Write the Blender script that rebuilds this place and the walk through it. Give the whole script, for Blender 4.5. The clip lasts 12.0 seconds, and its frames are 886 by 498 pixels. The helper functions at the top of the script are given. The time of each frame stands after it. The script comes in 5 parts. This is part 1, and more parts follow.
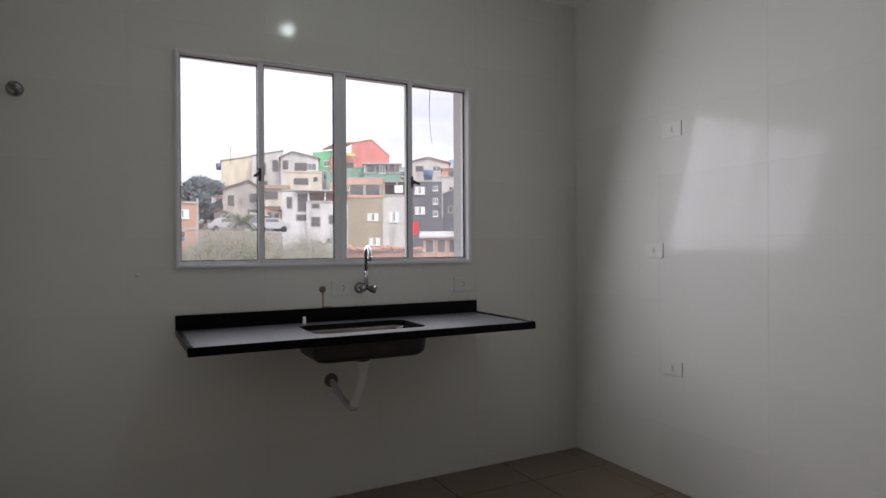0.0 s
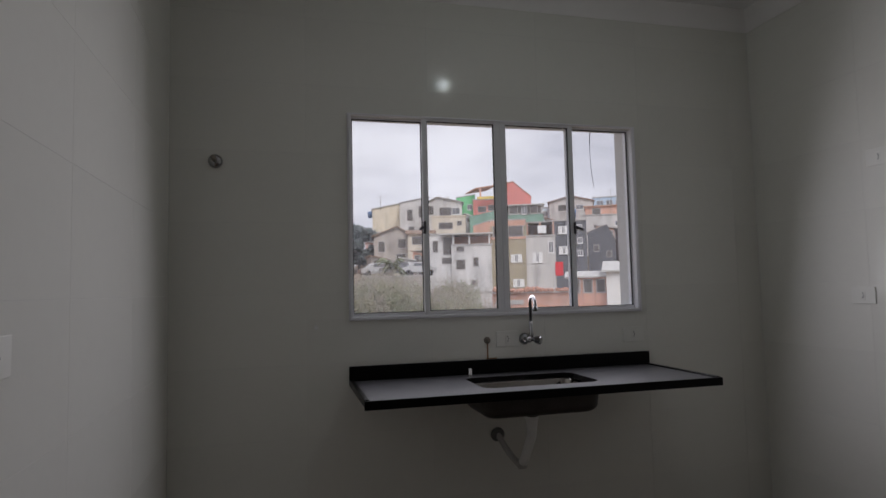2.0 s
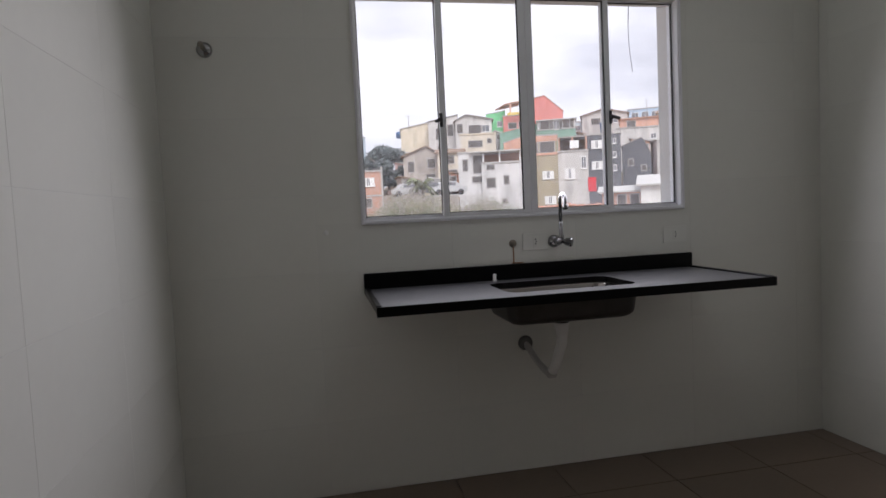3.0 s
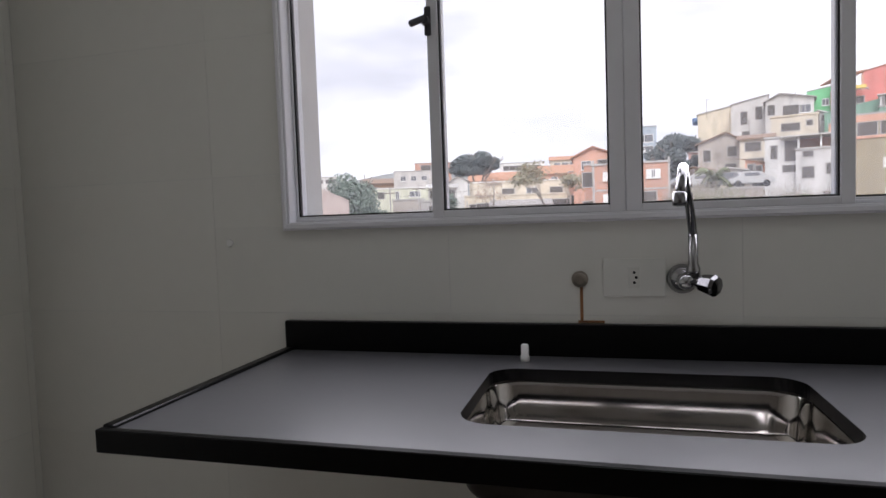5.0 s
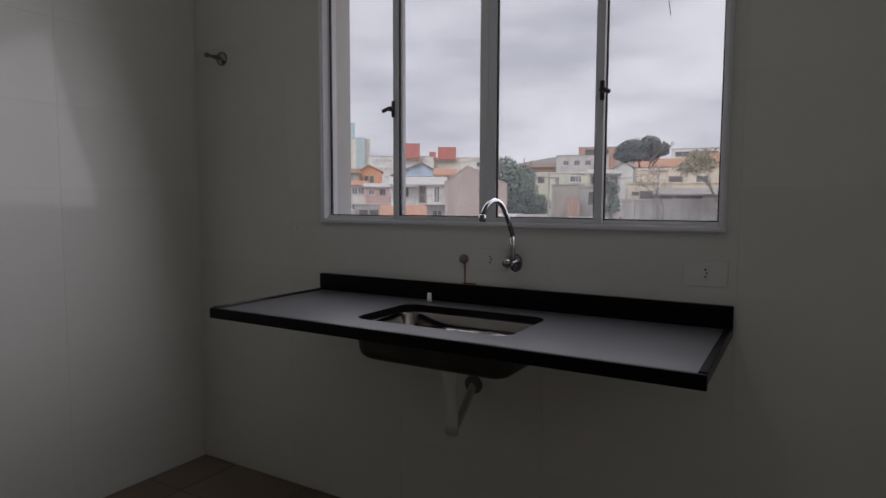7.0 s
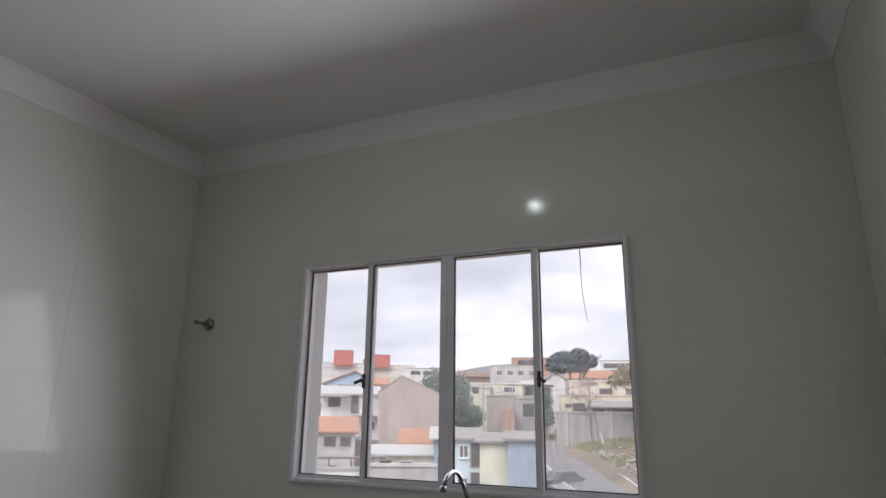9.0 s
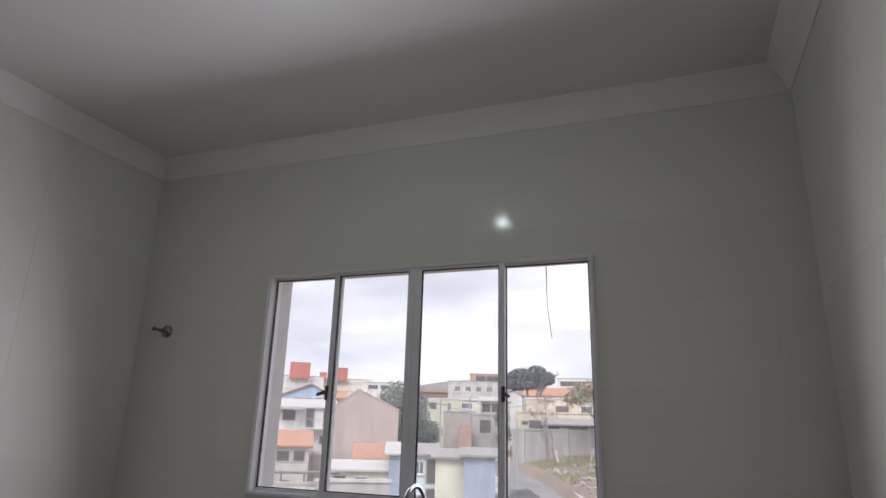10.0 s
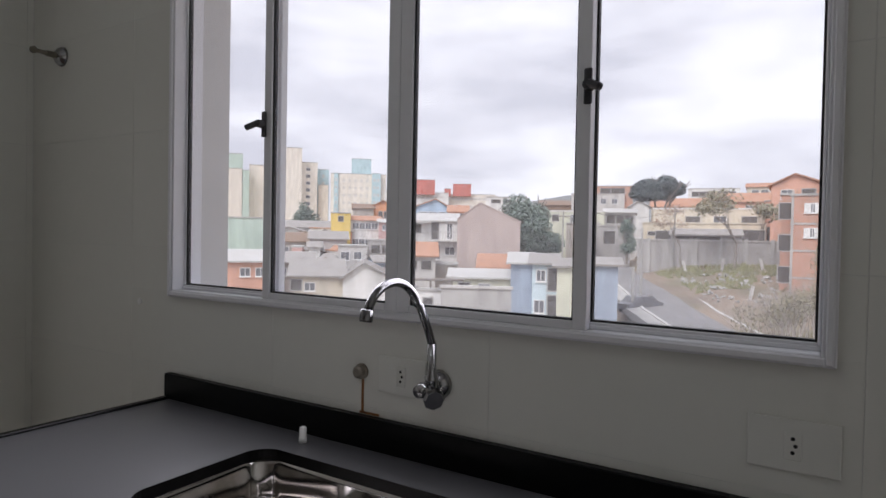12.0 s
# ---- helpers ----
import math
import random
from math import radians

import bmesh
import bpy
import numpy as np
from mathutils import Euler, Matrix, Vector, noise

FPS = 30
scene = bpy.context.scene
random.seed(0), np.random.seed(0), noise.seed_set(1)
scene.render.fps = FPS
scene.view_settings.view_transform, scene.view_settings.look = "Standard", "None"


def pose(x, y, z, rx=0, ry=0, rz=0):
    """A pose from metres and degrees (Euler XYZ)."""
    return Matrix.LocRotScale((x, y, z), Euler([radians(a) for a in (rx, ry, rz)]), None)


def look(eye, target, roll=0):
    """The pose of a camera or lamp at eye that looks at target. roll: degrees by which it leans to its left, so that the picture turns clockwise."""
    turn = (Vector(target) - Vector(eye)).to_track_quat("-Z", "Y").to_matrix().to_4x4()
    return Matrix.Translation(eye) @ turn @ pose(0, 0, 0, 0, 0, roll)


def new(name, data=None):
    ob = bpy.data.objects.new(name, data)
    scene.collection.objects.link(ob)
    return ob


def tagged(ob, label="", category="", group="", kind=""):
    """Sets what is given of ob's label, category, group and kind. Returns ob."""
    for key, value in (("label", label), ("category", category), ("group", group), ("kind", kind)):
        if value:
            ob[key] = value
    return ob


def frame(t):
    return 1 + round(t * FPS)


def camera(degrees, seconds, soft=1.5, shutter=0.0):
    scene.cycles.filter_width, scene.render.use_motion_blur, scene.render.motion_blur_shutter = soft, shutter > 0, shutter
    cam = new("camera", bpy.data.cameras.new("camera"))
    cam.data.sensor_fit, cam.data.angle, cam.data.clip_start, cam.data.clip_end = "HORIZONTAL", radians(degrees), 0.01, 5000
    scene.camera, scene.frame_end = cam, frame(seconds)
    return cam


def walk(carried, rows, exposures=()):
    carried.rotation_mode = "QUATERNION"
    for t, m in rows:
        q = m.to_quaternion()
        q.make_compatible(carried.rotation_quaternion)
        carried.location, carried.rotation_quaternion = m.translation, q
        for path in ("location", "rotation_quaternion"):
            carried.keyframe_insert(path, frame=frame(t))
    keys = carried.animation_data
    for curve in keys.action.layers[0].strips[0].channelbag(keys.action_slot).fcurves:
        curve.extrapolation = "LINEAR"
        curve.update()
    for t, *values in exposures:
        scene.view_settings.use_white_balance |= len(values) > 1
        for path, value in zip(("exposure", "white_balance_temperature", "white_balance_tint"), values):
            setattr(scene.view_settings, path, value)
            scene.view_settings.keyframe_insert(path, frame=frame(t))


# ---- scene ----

# camera and walk
cam = camera(72.21, 12.0)
EXPOSURES = [(0, 0.75, 6280, 17), (0.5, 0.27, 6280, 17), (1, 0.0, 6280, 17), (1.5, 0.08, 6280, 17), (2, 0.1, 6280, 17), (2.5, 0.5, 6280, 17), (4.5, 0.70, 6280, 17), (5.5, 0.68, 6280, 17), (6.1, 0.2, 6280, 17), (6.5, -0.25, 6280, 17), (8.5, 0.48, 6280, 17), (9.5, 0.46, 6280, 17), (10.2, 0.62, 6280, 17), (11, 0.68, 6280, 17), (12, 0.43, 6280, 17)]
PATH = [
    (0, (-0.965, -2.906, 1.234), (-0.027, -1.140, 1.227), -0.3),
    (0.5, (-0.986, -2.857, 1.305), (-0.025, -1.121, 1.560), -0.8),
    (1, (-0.977, -2.863, 1.339), (-0.012, -1.150, 1.703), -1.4),
    (1.5, (-1.019, -2.821, 1.318), (-0.312, -0.990, 1.698), -1.7),
    (2, (-1.033, -2.811, 1.277), (-0.530, -0.880, 1.411), -1.3),
    (2.5, (-1.013, -2.774, 1.187), (-0.590, -0.823, 1.066), -2.0),
    (4.5, (-0.312, -1.470, 1.186), (-0.076, 0.514, 1.075), -1.9),
    (5, (-0.034, -1.256, 1.166), (-0.561, 0.670, 1.058), -2.0),
    (5.5, (0.254, -1.345, 1.146), (-0.605, 0.456, 1.012), -1.1),
    (6, (0.565, -1.498, 1.163), (-0.538, 0.165, 1.024), -0.6),
    (6.5, (0.822, -1.691, 1.187), (-0.237, -0.003, 1.014), -0.2),
    (8.5, (1.017, -2.310, 1.412), (0.146, -0.529, 1.674), 0.3),
    (9, (1.032, -2.328, 1.451), (0.233, -0.569, 1.967), 0.7),
    (9.5, (1.032, -2.335, 1.475), (0.295, -0.590, 2.117), 1.2),
    (10, (1.010, -2.344, 1.444), (0.330, -0.550, 2.008), 1.6),
    (10.5, (0.964, -2.208, 1.367), (0.316, -0.325, 1.552), 1.4),
    (11, (0.912, -1.864, 1.317), (0.191, 0.001, 1.348), 1.8),
    (11.5, (0.813, -1.432, 1.281), (-0.121, 0.337, 1.280), 1.6),
    (12, (0.728, -1.005, 1.316), (-0.327, 0.694, 1.278), 1.1),
]
walk(cam, [(t, look(eye, target, roll)) for t, eye, target, roll in PATH], EXPOSURES)

# world: an overcast sky with broken grey cloud, and a very soft sun behind it
SUN_EL, SUN_AZ = radians(48), radians(180)
world = bpy.data.worlds.new("world")
scene.world = world
world.use_nodes = True
wn, wl = world.node_tree.nodes, world.node_tree.links
wn.clear()
w_out = wn.new("ShaderNodeOutputWorld")
w_bg = wn.new("ShaderNodeBackground")
w_sky = wn.new("ShaderNodeTexSky")
w_sky.sky_type = "NISHITA"
w_sky.sun_disc = False
w_sky.sun_elevation, w_sky.sun_rotation = SUN_EL, SUN_AZ
w_sky.dust_density, w_sky.air_density = 3.0, 1.0
w_tc = wn.new("ShaderNodeTexCoord")
w_map = wn.new("ShaderNodeMapping")
w_map.inputs["Scale"].default_value = (1.5, 1.5, 5.0)
w_noise = wn.new("ShaderNodeTexNoise")
w_noise.inputs["Scale"].default_value = 1.5
w_noise.inputs["Detail"].default_value = 5
w_noise.inputs["Roughness"].default_value = 0.52
w_noise.inputs["Distortion"].default_value = 0.0
w_ramp = wn.new("ShaderNodeValToRGB")
w_ramp.color_ramp.elements[0].position, w_ramp.color_ramp.elements[0].color = 0.40, (4.9, 4.9, 5.35, 1)
w_ramp.color_ramp.elements[1].position, w_ramp.color_ramp.elements[1].color = 0.60, (7.6, 7.55, 7.8, 1)
w_mix = wn.new("ShaderNodeMixRGB")
w_mix.inputs[0].default_value = 0.97
wl.new(w_tc.outputs["Generated"], w_map.inputs["Vector"])
wl.new(w_map.outputs[0], w_noise.inputs["Vector"])
wl.new(w_noise.outputs["Fac"], w_ramp.inputs[0])
wl.new(w_sky.outputs[0], w_mix.inputs[1])
wl.new(w_ramp.outputs[0], w_mix.inputs[2])
wl.new(w_mix.outputs[0], w_bg.inputs["Color"])
w_bg.inputs["Strength"].default_value = 0.124
wl.new(w_bg.outputs[0], w_out.inputs["Surface"])

sun = new("sun", bpy.data.lights.new("sun", "SUN"))
sun.data.energy, sun.data.angle, sun.data.color = 1.9, radians(30), (1.0, 0.96, 0.9)
sun.matrix_world = look((0, 0, 60), (0, 40, 60 - 40 * math.tan(SUN_EL)))

# the sky's light in the window opening, one lamp for each pane, leaning as the skylight falls
TILT = radians(14)
for lx in (-0.562, -0.197, 0.197, 0.562):
    daylight = new("window_daylight", bpy.data.lights.new("window_daylight", "AREA"))
    daylight.data.shape, daylight.data.size, daylight.data.size_y = "RECTANGLE", 0.325, 0.88
    daylight.data.energy, daylight.data.color, daylight.data.spread = 2.62, (1.0, 0.99, 1.025), radians(166)
    daylight.matrix_world = look((lx, -0.13, 1.635), (lx, -0.13 - math.cos(TILT), 1.635 - math.sin(TILT)))


# materials
def material(name, colour, rough=0.6, metal=0.0, vary=0.12, scale=6.0, fine=90.0, bump=0.0, bump_scale=60.0, stain=0.0, island=0.0, coat=0.0,
             stain_colour=None, streak=1.0, specular=0.5, rough_vary=0.08, stain_scale=1.2):
    """A principled surface with tone variation at two scales, optional stains and fine relief."""
    m = bpy.data.materials.new(name)
    m.use_nodes = True
    n, l = m.node_tree.nodes, m.node_tree.links
    p = n["Principled BSDF"]
    p.inputs["Metallic"].default_value = metal
    p.inputs["Specular IOR Level"].default_value = specular
    p.inputs["Coat Weight"].default_value = coat
    tc = n.new("ShaderNodeTexCoord")
    mp = n.new("ShaderNodeMapping")
    mp.inputs["Scale"].default_value = (1, 1, streak)
    l.new(tc.outputs["Object"], mp.inputs["Vector"])
    a, b = n.new("ShaderNodeTexNoise"), n.new("ShaderNodeTexNoise")
    a.inputs["Scale"].default_value, a.inputs["Detail"].default_value = scale, 5
    b.inputs["Scale"].default_value, b.inputs["Detail"].default_value = fine, 3
    l.new(mp.outputs[0], a.inputs["Vector"])
    l.new(tc.outputs["Object"], b.inputs["Vector"])
    add = n.new("ShaderNodeMath")
    add.operation = "MULTIPLY_ADD"
    add.inputs[1].default_value = 0.4
    l.new(b.outputs["Fac"], add.inputs[0])
    l.new(a.outputs["Fac"], add.inputs[2])
    rng = n.new("ShaderNodeMapRange")
    rng.inputs["From Min"].default_value, rng.inputs["From Max"].default_value = 0.4, 1.0
    rng.inputs["To Min"].default_value, rng.inputs["To Max"].default_value = 1 - vary, 1 + vary
    l.new(add.outputs[0], rng.inputs["Value"])
    factor = rng.outputs[0]
    if island:
        inf = n.new("ShaderNodeObjectInfo")
        r2 = n.new("ShaderNodeMapRange")
        r2.inputs["To Min"].default_value, r2.inputs["To Max"].default_value = 1 - island, 1 + island
        l.new(inf.outputs["Random"], r2.inputs["Value"])
        mul = n.new("ShaderNodeMath")
        mul.operation = "MULTIPLY"
        l.new(factor, mul.inputs[0])
        l.new(r2.outputs[0], mul.inputs[1])
        factor = mul.outputs[0]
    col = n.new("ShaderNodeVectorMath")
    col.operation = "SCALE"
    col.inputs[0].default_value = colour
    l.new(factor, col.inputs["Scale"])
    out = col.outputs[0]
    if stain:
        s = n.new("ShaderNodeTexNoise")
        s.inputs["Scale"].default_value, s.inputs["Detail"].default_value = stain_scale, 8
        sm = n.new("ShaderNodeMapping")
        sm.inputs["Scale"].default_value = (1, 1, 0.35)
        l.new(tc.outputs["Object"], sm.inputs["Vector"])
        l.new(sm.outputs[0], s.inputs["Vector"])
        sr = n.new("ShaderNodeMapRange")
        sr.inputs["From Min"].default_value, sr.inputs["From Max"].default_value = 0.5, 0.72
        sr.inputs["To Max"].default_value = stain
        l.new(s.outputs["Fac"], sr.inputs["Value"])
        mix = n.new("ShaderNodeMixRGB")
        mix.inputs[2].default_value = (*(stain_colour or tuple(c * 0.4 for c in colour)), 1)
        l.new(sr.outputs[0], mix.inputs[0])
        l.new(out, mix.inputs[1])
        out = mix.outputs[0]
    l.new(out, p.inputs["Base Color"])
    rr = n.new("ShaderNodeMapRange")
    rr.inputs["To Min"].default_value, rr.inputs["To Max"].default_value = max(0.02, rough - rough_vary), min(1, rough + rough_vary)
    l.new(a.outputs["Fac"], rr.inputs["Value"])
    l.new(rr.outputs[0], p.inputs["Roughness"])
    if bump:
        c = n.new("ShaderNodeTexNoise")
        c.inputs["Scale"].default_value, c.inputs["Detail"].default_value = bump_scale, 3
        l.new(tc.outputs["Object"], c.inputs["Vector"])
        bp = n.new("ShaderNodeBump")
        bp.inputs["Strength"].default_value, bp.inputs["Distance"].default_value = bump, 0.01
        l.new(c.outputs["Fac"], bp.inputs["Height"])
        l.new(bp.outputs[0], p.inputs["Normal"])
    return m


def glass_material():
    """Thin clear glass: straight through, with a mirror gloss that grows at grazing angles."""
    m = bpy.data.materials.new("window glass")
    m.use_nodes = True
    n, l = m.node_tree.nodes, m.node_tree.links
    n.clear()
    out, mix, clear, gloss, facing, power, scale = (n.new(k) for k in ("ShaderNodeOutputMaterial", "ShaderNodeMixShader", "ShaderNodeBsdfTransparent", "ShaderNodeBsdfGlossy",
                                                                       "ShaderNodeLayerWeight", "ShaderNodeMath", "ShaderNodeMath"))
    clear.inputs["Color"].default_value = (0.96, 0.975, 0.97, 1)
    gloss.inputs["Roughness"].default_value = 0.02
    facing.inputs["Blend"].default_value = 0.5
    power.operation, power.inputs[1].default_value = "POWER", 5.0
    scale.operation, scale.inputs[1].default_value, scale.inputs[2].default_value = "MULTIPLY_ADD", 0.7, 0.02
    l.new(facing.outputs["Facing"], power.inputs[0])
    l.new(power.outputs[0], scale.inputs[0])
    l.new(scale.outputs[0], mix.inputs[0])
    # pale film: pane dust, strengthened to stand in for the town's distance haze
    dust_haze, film, veil, tc, dr = (n.new(k) for k in ("ShaderNodeTexNoise", "ShaderNodeBsdfTranslucent", "ShaderNodeMixShader", "ShaderNodeTexCoord", "ShaderNodeMapRange"))
    dust_haze.inputs["Scale"].default_value, dust_haze.inputs["Detail"].default_value = 2.2, 6
    film.inputs["Color"].default_value = (0.82, 0.83, 0.9, 1)
    dr.inputs["From Min"].default_value, dr.inputs["From Max"].default_value = 0.3, 0.75
    dr.inputs["To Min"].default_value, dr.inputs["To Max"].default_value = 0.055, 0.12
    l.new(tc.outputs["Object"], dust_haze.inputs["Vector"])
    l.new(dust_haze.outputs["Fac"], dr.inputs["Value"])
    l.new(dr.outputs[0], veil.inputs[0])
    l.new(clear.outputs[0], veil.inputs[1])
    l.new(film.outputs[0], veil.inputs[2])
    l.new(veil.outputs[0], mix.inputs[1])
    l.new(gloss.outputs[0], mix.inputs[2])
    l.new(mix.outputs[0], out.inputs["Surface"])
    return m


M = {
    "tile": material("white glazed wall tile", (0.768, 0.766, 0.712), 0.105, specular=0.22, vary=0.025, scale=2.5, fine=30, bump=0.035, bump_scale=3.5, island=0.012, rough_vary=0.02),
    "grout": material("pale grout", (0.70, 0.70, 0.67), 0.9, vary=0.12, scale=9),
    "plaster": material("white ceiling paint", (0.8, 0.795, 0.785), 0.85, vary=0.04, scale=1.6, bump=0.08, bump_scale=140, stain=0.06, stain_colour=(0.55, 0.53, 0.5)),
    "moulding": material("white plaster moulding", (0.88, 0.87, 0.855), 0.75, vary=0.03, scale=4, bump=0.05, bump_scale=90),
    "paint": material("dark beige for the unseen rear wall", (0.42, 0.39, 0.35), 0.8, vary=0.04, scale=2, bump=0.06, bump_scale=120),
    "reveal": material("rough white render", (0.64, 0.63, 0.61), 0.9, vary=0.06, scale=7, bump=0.08, bump_scale=160, stain=0.2, stain_colour=(0.45, 0.44, 0.42)),
    "floor": material("brown floor tile", (0.175, 0.128, 0.094), 0.3, vary=0.14, scale=3.0, fine=60, bump=0.02, bump_scale=12, island=0.05),
    "floor_grout": material("brown floor grout", (0.16, 0.118, 0.088), 0.6, vary=0.15),
    # one stone twice: top greyed for sheen and dust, edges darkened for shade
    "granite": material("black polished granite, top lightened for sheen and dust", (0.078, 0.078, 0.083), 0.35, specular=0.85, vary=0.10, scale=60, fine=420, rough_vary=0.04),
    "granite_shaded_edge": material("black granite edge, darkened as in shade", (0.004, 0.004, 0.004), 0.3, specular=0.12, vary=0.3, scale=60, fine=400, rough_vary=0.05),
    "steel": material("polished stainless steel", (0.56, 0.54, 0.52), 0.085, metal=1.0, vary=0.08, scale=14, fine=160, stain=0.5, stain_colour=(0.20, 0.15, 0.10), stain_scale=7, rough_vary=0.04),
    "chrome": material("polished chrome", (0.36, 0.36, 0.365), 0.12, metal=1.0, vary=0.05, scale=20),
    "chrome_spout": material("bright chrome with water spots", (0.21, 0.21, 0.215), 0.09, metal=1.0, vary=0.12, scale=60, rough_vary=0.05),
    "dark_underside": material("dull dark steel", (0.065, 0.063, 0.06), 0.4, metal=0.6, vary=0.2, scale=12),
    "dull_metal": material("tarnished metal", (0.28, 0.25, 0.21), 0.45, metal=0.85, vary=0.3, scale=40),
    "aluminium": material("white painted aluminium", (0.84, 0.84, 0.87), 0.34, vary=0.03, scale=8, fine=70),
    "gasket": material("black rubber gasket", (0.015, 0.015, 0.016), 0.6, vary=0.2),
    "black_plastic": material("black plastic", (0.02, 0.02, 0.022), 0.4, vary=0.2),
    "latch_plastic": material("dark grey plastic", (0.045, 0.043, 0.05), 0.35, vary=0.2),
    "switch": material("white socket plastic", (0.765, 0.765, 0.715), 0.35, vary=0.02),
    "hole": material("dark disc for a socket hole", (0.02, 0.02, 0.02), 0.8, vary=0.1),
    "grey_pvc": material("grey pvc hose", (0.5, 0.49, 0.465), 0.45, vary=0.1),
    "dark_pvc": material("dark grey rubber", (0.14, 0.137, 0.13), 0.6, vary=0.15),
    "pvc": material("white pvc pipe", (0.82, 0.82, 0.80), 0.35, vary=0.05),
    "rust": material("rust streak", (0.28, 0.13, 0.05), 0.8, vary=0.5, scale=60, fine=200),
    "glass": glass_material(),
}


# mesh helpers
def part(name, bm, mat, parent=None, label="", smooth=False):
    """Links a bmesh as one mesh object, as a part of parent where there is one."""
    me = bpy.data.meshes.new(name)
    bm.to_mesh(me)
    bm.free()
    for f in me.polygons:
        f.use_smooth = smooth
    me.materials.append(mat)
    ob = new(name, me)
    if parent is not None:
        ob.parent = parent
        ob.matrix_parent_inverse = parent.matrix_basis.inverted()
    return tagged(ob, label)


def thing(name, place, label, category, group="", kind=""):
    ob = new(name)
    ob.empty_display_size = 0.05
    ob.matrix_basis = place if isinstance(place, Matrix) else Matrix.Translation(place)
    return tagged(ob, label, category, group, kind)


def box(x0, x1, y0, y1, z0, z1, bevel=0.0, bm=None, seg=1):
    own = bm is None
    bm = bm or bmesh.new()
    m = Matrix.Translation(((x0 + x1) / 2, (y0 + y1) / 2, (z0 + z1) / 2)) @ Matrix.Diagonal((abs(x1 - x0), abs(y1 - y0), abs(z1 - z0), 1))
    r = bmesh.ops.create_cube(bm, size=1, matrix=m)
    if bevel and own:
        bmesh.ops.bevel(bm, geom=bm.edges[:], offset=bevel, segments=seg, affect="EDGES", profile=0.6)
    return bm


def rod(p0, p1, r0, r1=None, seg=16, bm=None):
    """A capped, possibly tapered cylinder from p0 to p1."""
    bm = bm or bmesh.new()
    p0, p1 = Vector(p0), Vector(p1)
    m = Matrix.Translation((p0 + p1) / 2) @ (p1 - p0).to_track_quat("Z", "Y").to_matrix().to_4x4()
    bmesh.ops.create_cone(bm, cap_ends=True, segments=seg, radius1=r0, radius2=r0 if r1 is None else r1, depth=(p1 - p0).length, matrix=m)
    return bm


def tube(points, radius, seg=14, bm=None):
    """A round tube along points; radius is one number or one for each point."""
    bm = bm or bmesh.new()
    pts = [Vector(p) for p in points]
    radii = radius if isinstance(radius, (list, tuple)) else [radius] * len(pts)
    rings, side = [], None
    for i, p in enumerate(pts):
        d = (pts[min(i + 1, len(pts) - 1)] - pts[max(i - 1, 0)]).normalized()
        if side is None:
            side = d.orthogonal().normalized()
        side = (side - d * side.dot(d)).normalized()
        up = d.cross(side)
        rings.append([bm.verts.new(p + (side * math.cos(k * math.tau / seg) + up * math.sin(k * math.tau / seg)) * radii[i]) for k in range(seg)])
    for a, b in zip(rings, rings[1:]):
        for k in range(seg):
            bm.faces.new((a[k], a[(k + 1) % seg], b[(k + 1) % seg], b[k]))
    bm.faces.new(rings[0][::-1])
    bm.faces.new(rings[-1])
    return bm


def lathe(profile, place, seg=24, bm=None):
    """Turns (radius, height) pairs round the z axis of place."""
    bm = bm or bmesh.new()
    rings = []
    for r, h in profile:
        rings.append([bm.verts.new(place @ Vector((r * math.cos(k * math.tau / seg), r * math.sin(k * math.tau / seg), h))) for k in range(seg)])
    for a, b in zip(rings, rings[1:]):
        for k in range(seg):
            bm.faces.new((a[k], a[(k + 1) % seg], b[(k + 1) % seg], b[k]))
    bm.faces.new(rings[0][::-1])
    bm.faces.new(rings[-1])
    return bm


def rounded_rect(x0, x1, y0, y1, r, z, steps=6):
    pts = []
    for cx, cy, a0 in ((x1 - r, y1 - r, 0), (x0 + r, y1 - r, 90), (x0 + r, y0 + r, 180), (x1 - r, y0 + r, 270)):
        for k in range(steps + 1):
            a = radians(a0 + 90 * k / steps)
            pts.append((cx + r * math.cos(a), cy + r * math.sin(a), z))
    return pts


# the room: the window wall lies along y = 0, the room on its -y side
XL, XR, YB, ZM, ZC = -1.518, 1.504, -5.4, 2.69, 2.783
WX, WZ0, WZ1 = 0.752, 1.145, 2.111
T = 0.009                      # tile thickness
WALL = 0.16


def structure(name, bm, mat, label, category):
    return tagged(part(name, bm, mat), label, category, kind="structure")


bm = bmesh.new()
y0, y1, top = T, T + WALL, ZC + 0.15
box(XL - 0.2, -WX + 0.012, y0, y1, -0.15, top, bm=bm)
box(WX - 0.012, XR + 0.2, y0, y1, -0.15, top, bm=bm)
box(-WX + 0.012, WX - 0.012, y0, y1, -0.15, WZ0 + 0.012, bm=bm)
box(-WX + 0.012, WX - 0.012, y0, 0.088, WZ1 - 0.012, top, bm=bm)
box(-WX + 0.012, WX - 0.012, 0.088, y1, WZ1 + 0.07, top, bm=bm)
wall_window = structure("wall_window", bm, M["reveal"], "wall with white glazed tiles around the kitchen window", "wall")
wall_left = structure("wall_left", box(XL - 0.2, XL - 0.0008, YB, T, -0.15, ZC), M["grout"], "side wall of glossy white glazed tiles", "wall")
wall_right = structure("wall_right", box(XR + 0.0008, XR + 0.2, YB, T, -0.15, ZC), M["grout"], "side wall of glossy white glazed tiles", "wall")
# the rear wall is unseen: set deep and dark to weaken bounced light
wall_rear_unseen = structure("wall_rear_unseen", box(XL - 0.2, XR + 0.2, YB - 0.2, YB, -0.15, ZC), M["paint"], "unseen plain beige wall added to close the room", "wall")
grout_bed = bmesh.new()
